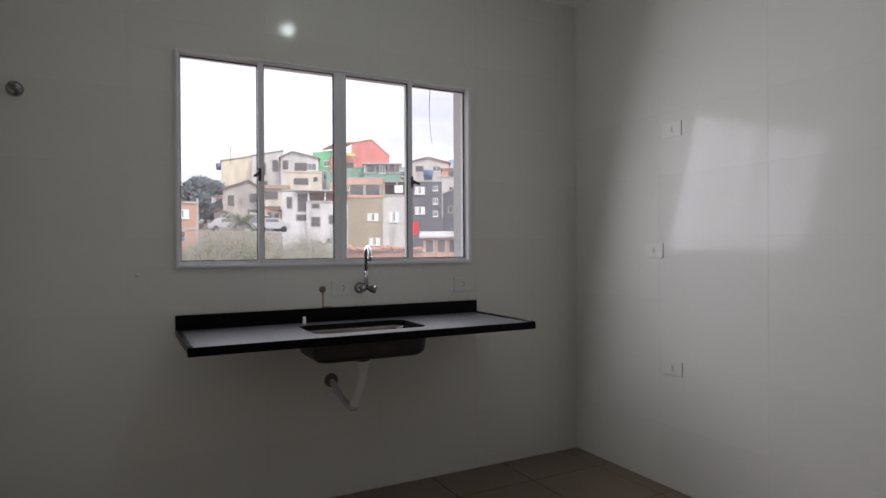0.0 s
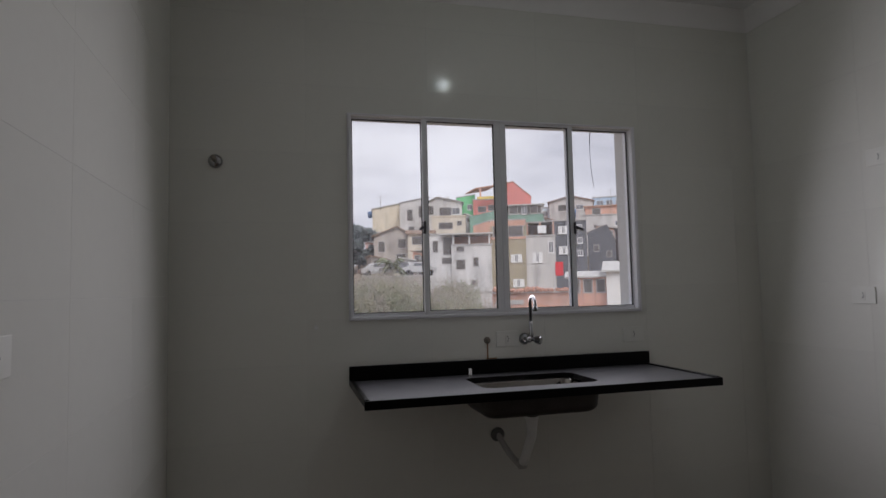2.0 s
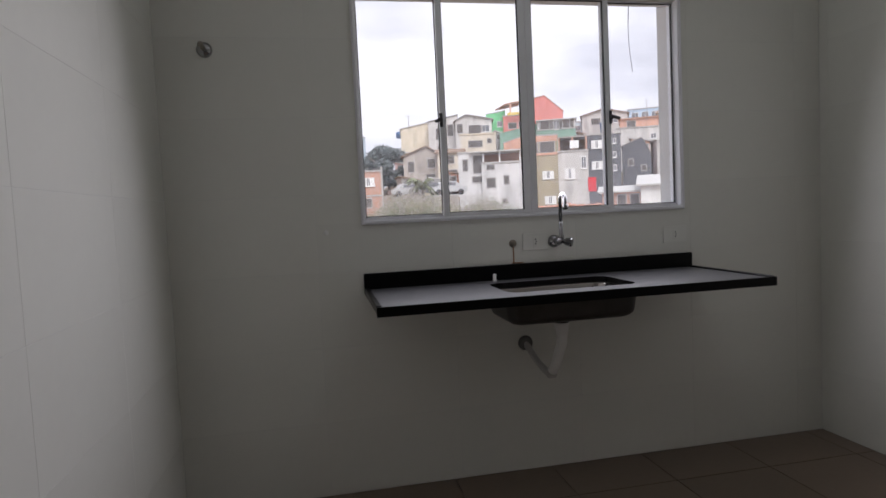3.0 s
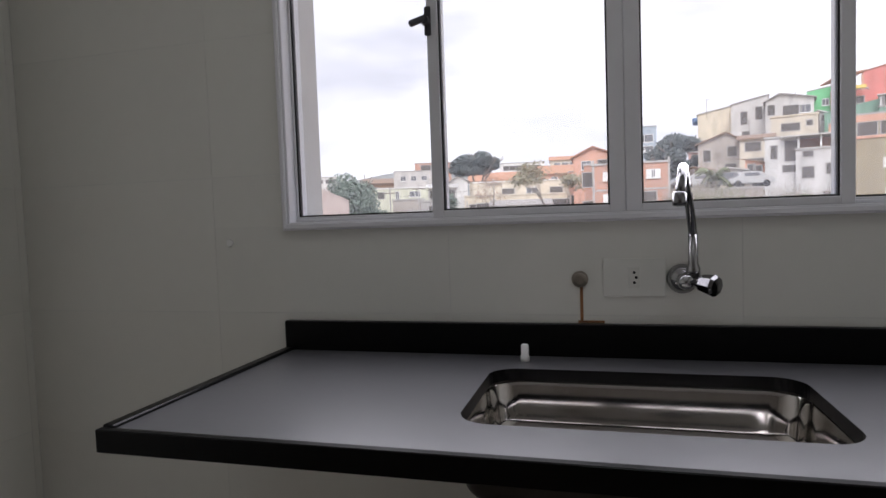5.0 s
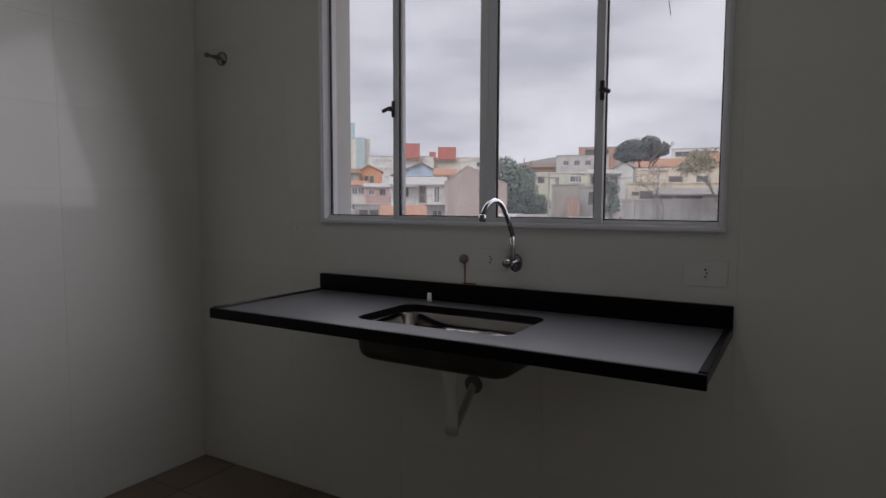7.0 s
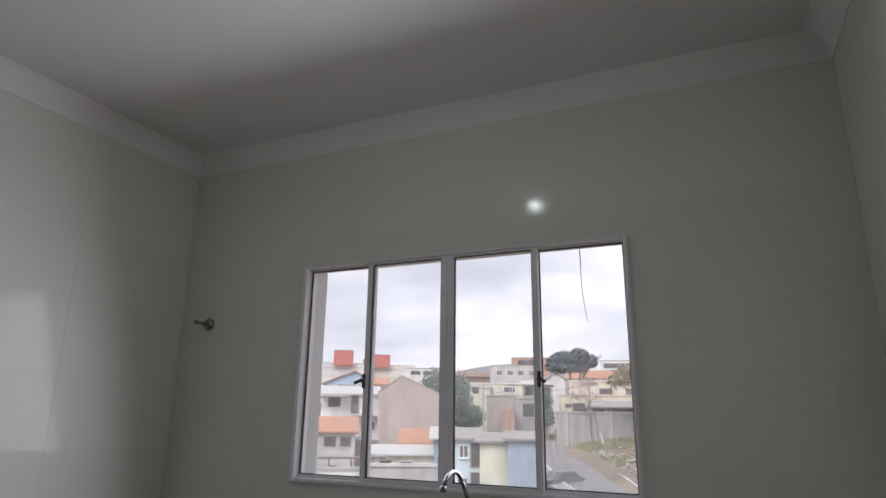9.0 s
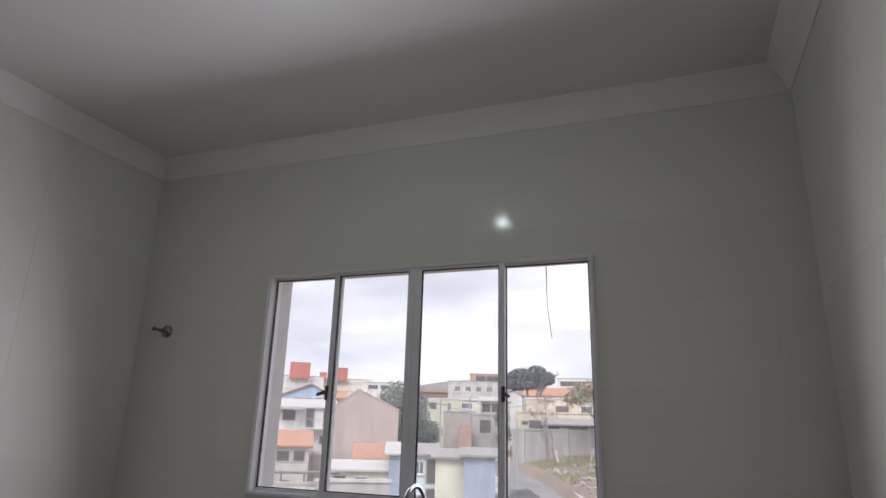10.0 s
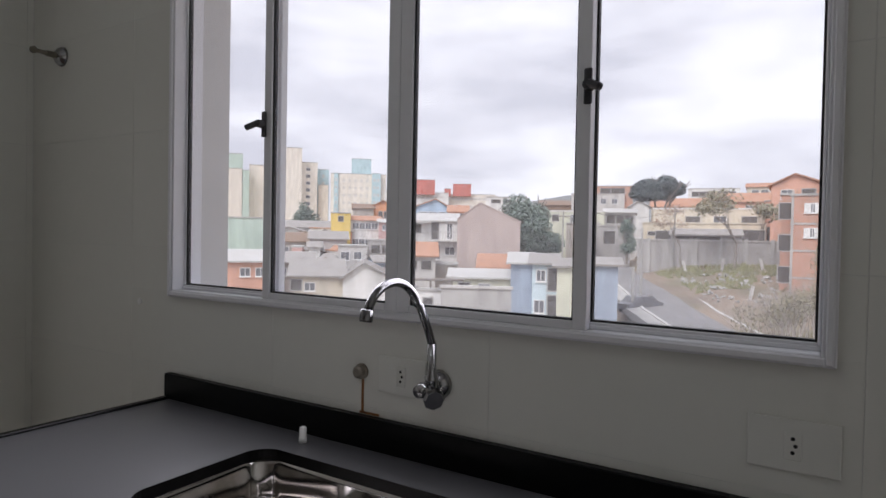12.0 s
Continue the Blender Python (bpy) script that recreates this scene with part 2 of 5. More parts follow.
box(XL - T, -WX + 0.012, 0.0008, T, 0, ZM, bm=grout_bed)
box(WX - 0.012, XR + T, 0.0008, T, 0, ZM, bm=grout_bed)
box(-WX + 0.012, WX - 0.012, 0.0008, T, 0, WZ0 + 0.012, bm=grout_bed)
box(-WX + 0.012, WX - 0.012, 0.0008, T, WZ1 - 0.012, ZM, bm=grout_bed)
part("grout_bed", grout_bed, M["grout"], wall_window)
floor = structure("floor", box(XL - 0.2, XR + 0.2, YB - 0.2, T, -0.15, -0.009), M["floor_grout"], "brown ceramic tiled kitchen floor", "floor")
ceiling = structure("ceiling", box(XL - 0.2, XR + 0.2, YB - 0.2, T, ZC, ZC + 0.15), M["plaster"], "plain white painted plaster ceiling", "ceiling")


def moulding_profile(depth, height, steps=8):
    """A small step, a hollow curve and a second step, from wall to ceiling."""
    pts = [(0, 0), (0.004, 0), (0.006, 0.006)]
    for k in range(steps + 1):
        a = radians(90 * k / steps)
        pts.append((0.006 + (depth - 0.012) * (0.5 * (1 - math.cos(a)) + 0.5 * k / steps), 0.006 + (height - 0.012) * (0.5 * math.sin(a) + 0.5 * k / steps)))
    pts += [(depth, height - 0.004), (depth, height), (0, height)]
    return pts


def moulding(name, a, b, inward):
    """A plaster moulding from a to b under the ceiling, mitred at both ends."""
    bm = bmesh.new()
    a, b, inward = Vector(a), Vector(b), Vector(inward)
    along = (b - a).normalized()
    ends = []
    for p, s in ((a, 1), (b, -1)):
        ends.append([bm.verts.new(p + inward * d + along * s * d + Vector((0, 0, h))) for d, h in moulding_profile(0.085, ZC - ZM)])
    n = len(ends[0])
    for k in range(n):
        bm.faces.new((ends[0][k], ends[0][(k + 1) % n], ends[1][(k + 1) % n], ends[1][k]))
    bm.faces.new(ends[0][::-1])
    bm.faces.new(ends[1])
    bmesh.ops.recalc_face_normals(bm, faces=bm.faces[:])
    return tagged(part(name, bm, M["moulding"]), "white plaster crown moulding under the ceiling", "moulding", kind="structure")


moulding("trim_window", (XL, 0, ZM), (XR, 0, ZM), (0, -1, 0))
moulding("trim_left", (XL, YB, ZM), (XL, 0, ZM), (1, 0, 0))
moulding("trim_right", (XR, 0, ZM), (XR, YB, ZM), (-1, 0, 0))
moulding("trim_rear", (XR, YB, ZM), (XL, YB, ZM), (0, 1, 0))


# the window: outer frame, two fixed outer lights, two inner sliding sashes
def rect_frame(x0, x1, z0, z1, w, ya, yb, wb=None, wt=None, bevel=0.002):
    """Four bars round an opening; w: width of the stiles, wb, wt: of the rails."""
    wb, wt = wb or w, wt or w
    bm = bmesh.new()
    for a, b, c, d in ((x0, x0 + w, z0, z1), (x1 - w, x1, z0, z1), (x0 + w, x1 - w, z0, z0 + wb), (x0 + w, x1 - w, z1 - wt, z1)):
        box(a, b, ya, yb, c, d, bm=bm)
    bmesh.ops.bevel(bm, geom=bm.edges[:], offset=bevel, segments=1, affect="EDGES")
    return bm


def sash(win, x0, x1, z0, z1, wl_w, wr_w, ya, yb, wb, wt, name, latch=None):
    """One glazed light with its gasket and pane; wl_w, wr_w: widths of the two stiles."""
    bm = bmesh.new()
    for a, b, c, d in ((x0, x0 + wl_w, z0, z1), (x1 - wr_w, x1, z0, z1), (x0 + wl_w, x1 - wr_w, z0, z0 + wb), (x0 + wl_w, x1 - wr_w, z1 - wt, z1)):
        box(a, b, ya, yb, c, d, bm=bm)
    bmesh.ops.bevel(bm, geom=bm.edges[:], offset=0.0015, segments=1, affect="EDGES")
    fr = part(name, bm, M["aluminium"], win)
    yc = (ya + yb) / 2
    part("gasket", rect_frame(x0 + wl_w - 0.001, x1 - wr_w + 0.001, z0 + wb - 0.001, z1 - wt + 0.001, 0.0045, yc - 0.006, yc + 0.006, bevel=0.0008), M["gasket"], fr, "black rubber glazing gasket")
    pane = part("pane", box(x0 + wl_w + 0.002, x1 - wr_w - 0.002, yc - 0.002, yc + 0.002, z0 + wb + 0.002, z1 - wt - 0.002), M["glass"], fr, "clear window glass")
    pane.visible_shadow = False
    if latch:
        lx, s = latch
        lz = 1.578
        bm = box(lx - 0.007, lx + 0.007, ya - 0.007, ya - 0.001, lz - 0.034, lz + 0.026, 0.002)
        rod((lx - s * 0.004, ya - 0.006, lz - 0.004), (lx - s * 0.004, ya - 0.020, lz - 0.004), 0.0105, 0.009, 12, bm)
        lever = box(-0.0065, 0.0065, -0.012, 0.0, 0.0, 0.036, 0.003)
        bmesh.ops.transform(lever, matrix=pose(lx - s * 0.006, ya - 0.010, lz - 0.002, 30, -s * 118, 0), verts=lever.verts[:])
        tmp = bpy.data.meshes.new("tmp")
        lever.to_mesh(tmp)
        lever.free()
        bm.from_mesh(tmp)
        bpy.data.meshes.remove(tmp)
        part("latch", bm, M["latch_plastic"], fr, "dark grey plastic sash latch")
    return fr


window_unit = thing("window_1", (0, 0, WZ0), "white aluminium four-panel sliding window over the sink", "window", kind="structure")
part("window_frame", rect_frame(-WX, WX, WZ0, WZ1, 0.019, -0.014, 0.075, 0.018, 0.010), M["aluminium"], window_unit)
part("casing_bead", rect_frame(-WX + 0.004, WX - 0.004, WZ0 + 0.003, WZ1 - 0.003, 0.010, -0.020, -0.013, 0.012, 0.007), M["aluminium"], window_unit)
part("track_rib", box(-WX + 0.019, WX - 0.019, 0.0155, 0.0195, WZ0 + 0.018, WZ0 + 0.025, 0.001), M["aluminium"], window_unit)
IZ0, IZ1 = WZ0 + 0.018, WZ1 - 0.010
sash(window_unit, -0.733, -0.370, IZ0, IZ1, 0.005, 0.022, 0.021, 0.041, 0.012, 0.008, "fixed_light")
sash(window_unit, 0.370, 0.733, IZ0, IZ1, 0.022, 0.005, 0.021, 0.041, 0.012, 0.008, "fixed_light")
sash(window_unit, -0.395, -0.0003, IZ0, IZ1, 0.024, 0.030, -0.008, 0.014, 0.015, 0.010, "sliding_sash", (-0.391, 1))
sash(window_unit, 0.0003, 0.395, IZ0, IZ1, 0.030, 0.024, -0.008, 0.014, 0.015, 0.010, "sliding_sash", (0.391, -1))

part("interlock", box(-0.012, 0.012, 0.0142, 0.0172, IZ0 + 0.002, IZ1 - 0.002, 0.0008), M["aluminium"], window_unit)

# the granite sink top
CX0, CX1, CY, CZ = -0.755, 0.78, -0.560, 0.873
top = thing("sink_countertop", (0, -0.28, CZ), "black granite countertop fixed to the tiled wall", "countertop")
HX0, HX1, HY0, HY1, HR = -0.252, 0.274, -0.436, -0.124, 0.05
hole = rounded_rect(HX0, HX1, HY0, HY1, HR, 0, 8)
PX0, PX1, PY0, PY1 = CX0 + 0.02, CX1 - 0.02, CY + 0.014, -0.02


def slab_polygon(z0, z1):
    """The slab as four corner fields round the opening, so that its outline stays a true rectangle."""
    bm = bmesh.new()
    outer = [(PX1, PY1), (PX0, PY1), (PX0, PY0), (PX1, PY0)]
    per = len(hole) // 4
    for z in (z0, z1):
        ins = [bm.verts.new((p[0], p[1], z)) for p in hole]
        outs = [bm.verts.new((p[0], p[1], z)) for p in outer]
        for q in range(4):
            for k in range(per - 1):
                bm.faces.new((outs[q], ins[q * per + k], ins[q * per + k + 1]))
            bm.faces.new((outs[q], ins[q * per + per - 1], ins[((q + 1) % 4) * per], outs[(q + 1) % 4]))
        if z == z0:
            low = (ins, outs)
    for a, b in ((low[0], ins), (low[1], outs)):
        n = len(a)
        for k in range(n):
            bm.faces.new((a[k], a[(k + 1) % n], b[(k + 1) % n], b[k]))
    bmesh.ops.recalc_face_normals(bm, faces=bm.faces[:])
    return bm


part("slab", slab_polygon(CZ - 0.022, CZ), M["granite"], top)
# dark ring over the cut face, its shade put into the colour
rim = bmesh.new()
lower = [rim.verts.new((p[0] * 1.0, p[1], CZ - 0.0225)) for p in rounded_rect(HX0 + 0.0006, HX1 - 0.0006, HY0 + 0.0006, HY1 - 0.0006, HR, 0, 8)]
upper = [rim.verts.new((v.co.x, v.co.y, CZ - 0.0004)) for v in lower]
for k in range(len(lower)):
    rim.faces.new((lower[k], lower[(k + 1) % len(lower)], upper[(k + 1) % len(lower)], upper[k]))
part("cutout_edge", rim, M["granite_shaded_edge"], top, "black cut edge round the bowl")
part("backsplash", box(CX0, CX1, -0.02, -0.001, CZ - 0.022, 0.939, 0.002), M["granite_shaded_edge"], top)
part("front_edge", box(CX0, CX1, CY, CY + 0.014, 0.842, CZ + 0.003, 0.0015), M["granite_shaded_edge"], top)
part("side_edge", box(CX0, CX0 + 0.02, CY + 0.014, -0.02, CZ - 0.022, CZ + 0.006, 0.002), M["granite_shaded_edge"], top)
part("side_edge", box(CX1 - 0.02, CX1, CY + 0.014, -0.02, CZ - 0.022, CZ + 0.006, 0.002), M["granite_shaded_edge"], top)


def sink_bowl(out=0.0, thick=True):
    """A pressed bowl: rim under the slab, steep rounded sides, a floor falling to the drain."""
    bm = bmesh.new()
    e, z = 0.012, CZ - 0.0225
    loops = []
    spec = [(-0.018, 0.0, HR + 0.02), (-0.008, 0.0, HR), (-0.005, -0.004, HR), (-0.002, -0.012, HR), (0.004, -0.068, HR)]
    for k in range(1, 8):
        a = radians(8 + 80 * k / 7)
        spec.append((0.004 + 0.048 * (1 - math.cos(a)) / (1 - math.cos(radians(88))), -0.068 - 0.040 * math.sin(a), HR * (1 - 0.06 * k)))
    spec += [(0.085, -0.111, HR * 0.45), (0.125, -0.116, HR * 0.35)]
    for inset, dz, r in spec:
        loops.append([bm.verts.new(p) for p in rounded_rect(HX0 + inset - out, HX1 - inset + out, HY0 + inset - out, HY1 - inset + out, r + out, z + dz - out, 8)])
    for a, b in zip(loops, loops[1:]):
        n = len(a)
        for k in range(n):
            bm.faces.new((a[k], a[(k + 1) % n], b[(k + 1) % n], b[k]))
    bm.faces.new(loops[-1])
    bmesh.ops.recalc_face_normals(bm, faces=bm.faces[:])
    if thick:
        bmesh.ops.solidify(bm, geom=bm.faces[:], thickness=0.0012)
    return bm


SX, SY = (HX0 + HX1) / 2, (HY0 + HY1) / 2
sink = thing("kitchen_sink", (SX, SY, CZ - 0.16), "stained stainless steel sink bowl set under the granite", "sink")
part("bowl", sink_bowl(), M["steel"], sink, smooth=True)
# second shell just outside the bowl, darker than its steel
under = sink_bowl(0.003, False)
part("underside", under, M["dark_underside"], sink, "dark dull underside of the bowl", True)
part("drain_ring", lathe([(0.0, -0.112), (0.026, -0.112), (0.030, -0.115), (0.052, -0.111), (0.056, -0.115), (0.0, -0.128)], Matrix.Translation((SX, SY, CZ - 0.022)), 28), M["chrome"], sink, "chrome drain ring", True)

# waste pipes under the bowl
waste = thing("sink_drain_pipe", (SX, SY, 0.5), "white plastic waste pipe and trap under the sink", "drain pipe")
part("washer", lathe([(0.0, 0.716), (0.030, 0.716), (0.030, 0.727), (0.0, 0.727)], Matrix.Translation((SX, SY, 0)), 20), M["black_plastic"], waste, "black rubber washer")
part("waste_nut", lathe([(0.0, 0.668), (0.0235, 0.668), (0.0245, 0.682), (0.0285, 0.700), (0.0305, 0.706), (0.0305, 0.7155), (0.0, 0.7155)], Matrix.Translation((SX, SY, 0)), 20), M["pvc"], waste, "flared white plastic waste nut")
part("tail_pipe", tube([(SX, SY, 0.680), (SX, SY, 0.655), (SX - 0.001, SY + 0.006, 0.625), (SX - 0.018, SY + 0.042, 0.530), (SX - 0.026, SY + 0.056, 0.500)], [0.0225, 0.022, 0.0215, 0.0205, 0.020]), M["pvc"], waste, smooth=True)
part("trap_cup", lathe([(0.0, -0.012), (0.016, -0.012), (0.022, -0.004), (0.022, 0.016), (0.019, 0.022), (0.0, 0.022)], pose(SX - 0.027, SY + 0.058, 0.486, -18, 0, 0), 16), M["grey_pvc"], waste, "grey plastic joint cup", True)
pts, rad = [], []
for k in range(44):
    u = k / 43
    pts.append((SX - 0.030 - 0.032 * u, SY + 0.066 + (-SY - 0.070) * u, 0.486 + 0.094 * u - 0.014 * math.sin(math.pi * u)))
    rad.append(0.0125 if k % 2 else 0.0150)
part("corrugated_hose", tube(pts, rad, 12), M["grey_pvc"], waste, "pale grey corrugated plastic hose")
part("wall_flange", lathe([(0.0, 0.0), (0.034, 0.0), (0.032, 0.008), (0.020, 0.016), (0.0, 0.016)], pose(SX - 0.062, -0.0005, 0.580, 90, 0, 0), 20), M["dark_pvc"], waste, "dark grey rubber wall flange")

# the wall tap
FX, FZ = 0.102, 1.029
tap = thing("kitchen_tap", (FX, 0, FZ), "chrome wall-mounted kitchen tap with a swan-neck spout", "tap")
part("flange", lathe([(0.0, 0.0), (0.029, 0.0), (0.029, 0.004), (0.021, 0.014), (0.014, 0.02), (0.0, 0.02)], pose(FX, -0.001, FZ, 90, 0, 0)), M["chrome"], tap, smooth=True)
part("body", tube([(FX, -0.012, FZ), (FX, -0.04, FZ), (FX, -0.058, FZ), (FX, -0.075, FZ)], [0.012, 0.0135, 0.0155, 0.012]), M["chrome"], tap, smooth=True)
part("knob", lathe([(0.0, 0.0), (0.009, 0.0), (0.010, 0.014), (0.016, 0.022), (0.0205, 0.046), (0.017, 0.052), (0.0, 0.053)], pose(FX + 0.010, -0.058, FZ + 0.002, 98, 0, 48), 8), M["chrome_spout"], tap, "faceted chrome knob")
TX = FX + 0.014
part("collar", lathe([(0.0, 0.0), (0.0125, 0.0), (0.0125, 0.022), (0.0088, 0.03), (0.0088, 0.084), (0.0, 0.084)], Matrix.Translation((TX, -0.052, FZ + 0.004)), 18), M["chrome"], tap, smooth=True)
pts = [(TX, -0.052, FZ + 0.078), (TX, -0.053, FZ + 0.088), (TX - 0.004, -0.062, FZ + 0.118), (TX - 0.011, -0.080, FZ + 0.162)]
cy_, cz_, r_ = -0.140, FZ + 0.148, 0.058
for k in range(13):
    a = radians(14 + 156 * k / 12)
    pts.append((TX - 0.013 - 0.024 * k / 12, cy_ + r_ * math.cos(a) * 1.02, cz_ + r_ * math.sin(a)))
part("spout", tube(pts, 0.0078, 14), M["chrome_spout"], tap, smooth=True)
ex, ey, ez = pts[-1]
part("aerator", lathe([(0.0, 0.0), (0.0105, 0.0), (0.0115, 0.004), (0.0115, 0.019), (0.009, 0.022), (0.0, 0.022)], pose(ex - 0.001, ey - 0.003, ez - 0.017, -10, 0, 0), 18), M["chrome_spout"], tap, smooth=True)


# sockets, stubs and valves
def socket(x, y, z, turn, name="wall_socket", w=0.118, h=0.076, holes=True, label="white plastic socket plate on the tiles"):
    """A plate with its centre at (x, y, z); turn: degrees about z, 0 faces -y."""
    m = pose(x, y, z, 0, 0, turn)
    ob = thing(name, m, label, "socket", "wall sockets")

    def put(nm, b, mat, lab=""):
        bmesh.ops.transform(b, matrix=m, verts=b.verts[:])
        return part(nm, b, mat, ob, lab)
    put("plate", box(-w / 2, w / 2, -0.0055, -0.0005, -h / 2, h / 2, 0.002, seg=2), M["switch"])
    if holes:
        ins = put("insert", box(-0.011, 0.011, -0.0075, -0.0052, -0.021, 0.021, 0.001), M["switch"])
        # pin holes are raised discs, the recess's shade put into their colour
        for hx, hz in ((0, 0.010), (0.0035, 0.0), (0, -0.010)):
            b = rod((hx, -0.0082, hz), (hx, -0.0065, hz), 0.0029, seg=10)
            bmesh.ops.transform(b, matrix=m, verts=b.verts[:])
            part("pin_hole", b, M["hole"], ins, "dark pin hole")
    return ob


socket(0.013, 0, 1.032, 0)
socket(0.702, 0, 1.028, 0)
socket(XR, -0.736, 1.821, -90)
socket(XR, -0.618, 1.209, -90)
socket(XR, -0.736, 0.614, -90)
socket(XL, -1.60, 1.176, 90)

stub = thing("capped_pipe_stub", (-0.092, 0, 1.029), "rusty capped pipe stub in the tiled wall", "pipe")
part("cap", lathe([(0.0, 0.0), (0.017, 0.0), (0.017, 0.004), (0.013, 0.006), (0.013, 0.016), (0.009, 0.02), (0.0, 0.02)], pose(-0.092, -0.0005, 1.029, 90, 0, 0), 14), M["dull_metal"], stub)
part("rust_streak", box(-0.0925, -0.0865, -0.0012, -0.0002, 0.941, 1.017), M["rust"], stub, "brown rust streak")
part("rust_foot", box(-0.097, -0.045, -0.0012, -0.0002, 0.9395, 0.9445), M["rust"], stub, "brown rust stain")

valve = thing("stop_valve", (-1.329, 0, 1.865), "chrome water stop valve on the tiled wall", "valve")
vm = pose(-1.329, -0.0005, 1.865, 90, 0, 0)
part("escutcheon", lathe([(0.0, 0.0), (0.031, 0.0), (0.031, 0.005), (0.026, 0.014), (0.016, 0.022), (0.0, 0.022)], vm, 22), M["chrome"], valve, smooth=True)
part("stem", tube([(-1.329, -0.02, 1.865), (-1.329, -0.05, 1.865), (-1.329, -0.055, 1.865), (-1.329, -0.085, 1.866)], [0.010, 0.009, 0.0065, 0.006]), M["dull_metal"], valve)
part("stem_tip", lathe([(0.0, 0.0), (0.011, 0.0), (0.012, 0.006), (0.008, 0.014), (0.0, 0.014)], pose(-1.329, -0.08, 1.866, 90, 0, 0), 6), M["dull_metal"], valve)

plug = thing("pipe_nipple", (-0.199, -0.064, CZ), "small white plastic pipe nipple standing in the countertop", "pipe")
part("nipple", lathe([(0.0, 0.0), (0.009, 0.0), (0.009, 0.010), (0.0075, 0.012), (0.0075, 0.032), (0.005, 0.034), (0.0, 0.034)], Matrix.Translation((-0.199, -0.064, CZ)), 14), M["pvc"], plug, smooth=True)
anchor = thing("wall_plug", (-0.9, 0, 1.12), "small grey plugged drill hole in a tile", "wall plug")
part("plug_head", lathe([(0.0, 0.0), (0.010, 0.0), (0.008, 0.003), (0.0, 0.0035)], pose(-0.9, -0.0003, 1.12, 90, 0, 0), 12), M["pvc"], anchor)

# ceiling lamp
LX, LY = 0.05, -1.25
lamp_mat = bpy.data.materials.new("lit lamp bulb")
lamp_mat.use_nodes = True
lp = lamp_mat.node_tree.nodes["Principled BSDF"]
lp.inputs["Base Color"].default_value = (0.9, 0.95, 0.93, 1)
lp.inputs["Emission Color"].default_value = (0.86, 1.0, 0.93, 1)
lp.inputs["Emission Strength"].default_value = 80.0
lamp = thing("ceiling_lamp", (LX, LY, ZC), "lit cool-white bulb in a plain ceiling holder", "lamp")
part("lamp_holder", lathe([(0.0, 0.0), (0.045, 0.0), (0.045, -0.008), (0.026, -0.012), (0.024, -0.020), (0.0, -0.020)][::-1], Matrix.Translation((LX, LY, ZC - 0.0005)), 20), M["switch"], lamp)
part("bulb_base", lathe([(0.0, -0.054), (0.031, -0.054), (0.030, -0.044), (0.022, -0.031), (0.015, -0.020), (0.0, -0.020)], Matrix.Translation((LX, LY, ZC)), 18), M["switch"], lamp, "opaque white bulb base", True)
part("bulb", lathe([(0.0, -0.084), (0.012, -0.081), (0.023, -0.074), (0.030, -0.063), (0.031, -0.054), (0.0, -0.0535)], Matrix.Translation((LX, LY, ZC - 0.0005)), 18), lamp_mat, lamp, smooth=True)

# the town outside, laid out by bearing (degrees right of the window's axis) and distance
EYE_Z = 1.28
LEFT_O, RIGHT_O = (0.75, -1.1), (-0.4, -1.8)


def bearing(az, d, o=None):
    o = o or (LEFT_O if az < -0.95 else RIGHT_O)
    az -= 0.4
    return o[0] + d * math.sin(radians(az)), o[1] + d * math.cos(radians(az))


def level(el, d, az=10.0):
    """Height at an elevation and distance; the land rises a little towards the valley side."""
    k = min(1.0, max(0.0, (5 - az) / 12))
    return EYE_Z + d * math.tan(radians(el + 0.24 + 0.38 * k))


def ground_z(x, y):
    """The lie of the land: a valley to one side, a hillside to the other."""
    r, az = math.hypot(x, y), math.degrees(math.atan2(x, max(y, 0.01)))
    k = min(1.0, max(0.0, (az + 28) / 20))
    slope = 0.04 + 0.16 * k * k * (3 - 2 * k)
    k = min(1.0, max(0.0, (az + 4) / 16))
    slope += 0.04 * k * k * (3 - 2 * k)
    low = -7.6 + 1.4 * min(1.0, max(0.0, (az + 25) / 20))
    k = min(1.0, max(0.0, (az - 2) / 10))
    far = min(r, 74 + 50 * k * k * (3 - 2 * k)) - 38
    return low + slope * max(far, 0.0) + 0.25 * noise.noise((x * 0.06, y * 0.06, 0.3))


def town_paint(name, c, stain=0.35, dark=None, rough=0.85, bump=0.25):
    # distance haze is put into every paint: mixed towards grey and lifted
    lum = 0.3 * c[0] + 0.6 * c[1] + 0.1 * c[2]
    c = tuple(min(0.85, 1.2 * (0.84 * v + 0.16 * lum) + 0.02) for v in c)
    return material(name, c, rough, vary=0.2, scale=1.1, fine=7, streak=0.3, bump=bump, bump_scale=8, stain=min(0.9, stain * 1.25), stain_colour=dark or tuple(v * 0.5 + 0.02 for v in c), stain_scale=0.85)


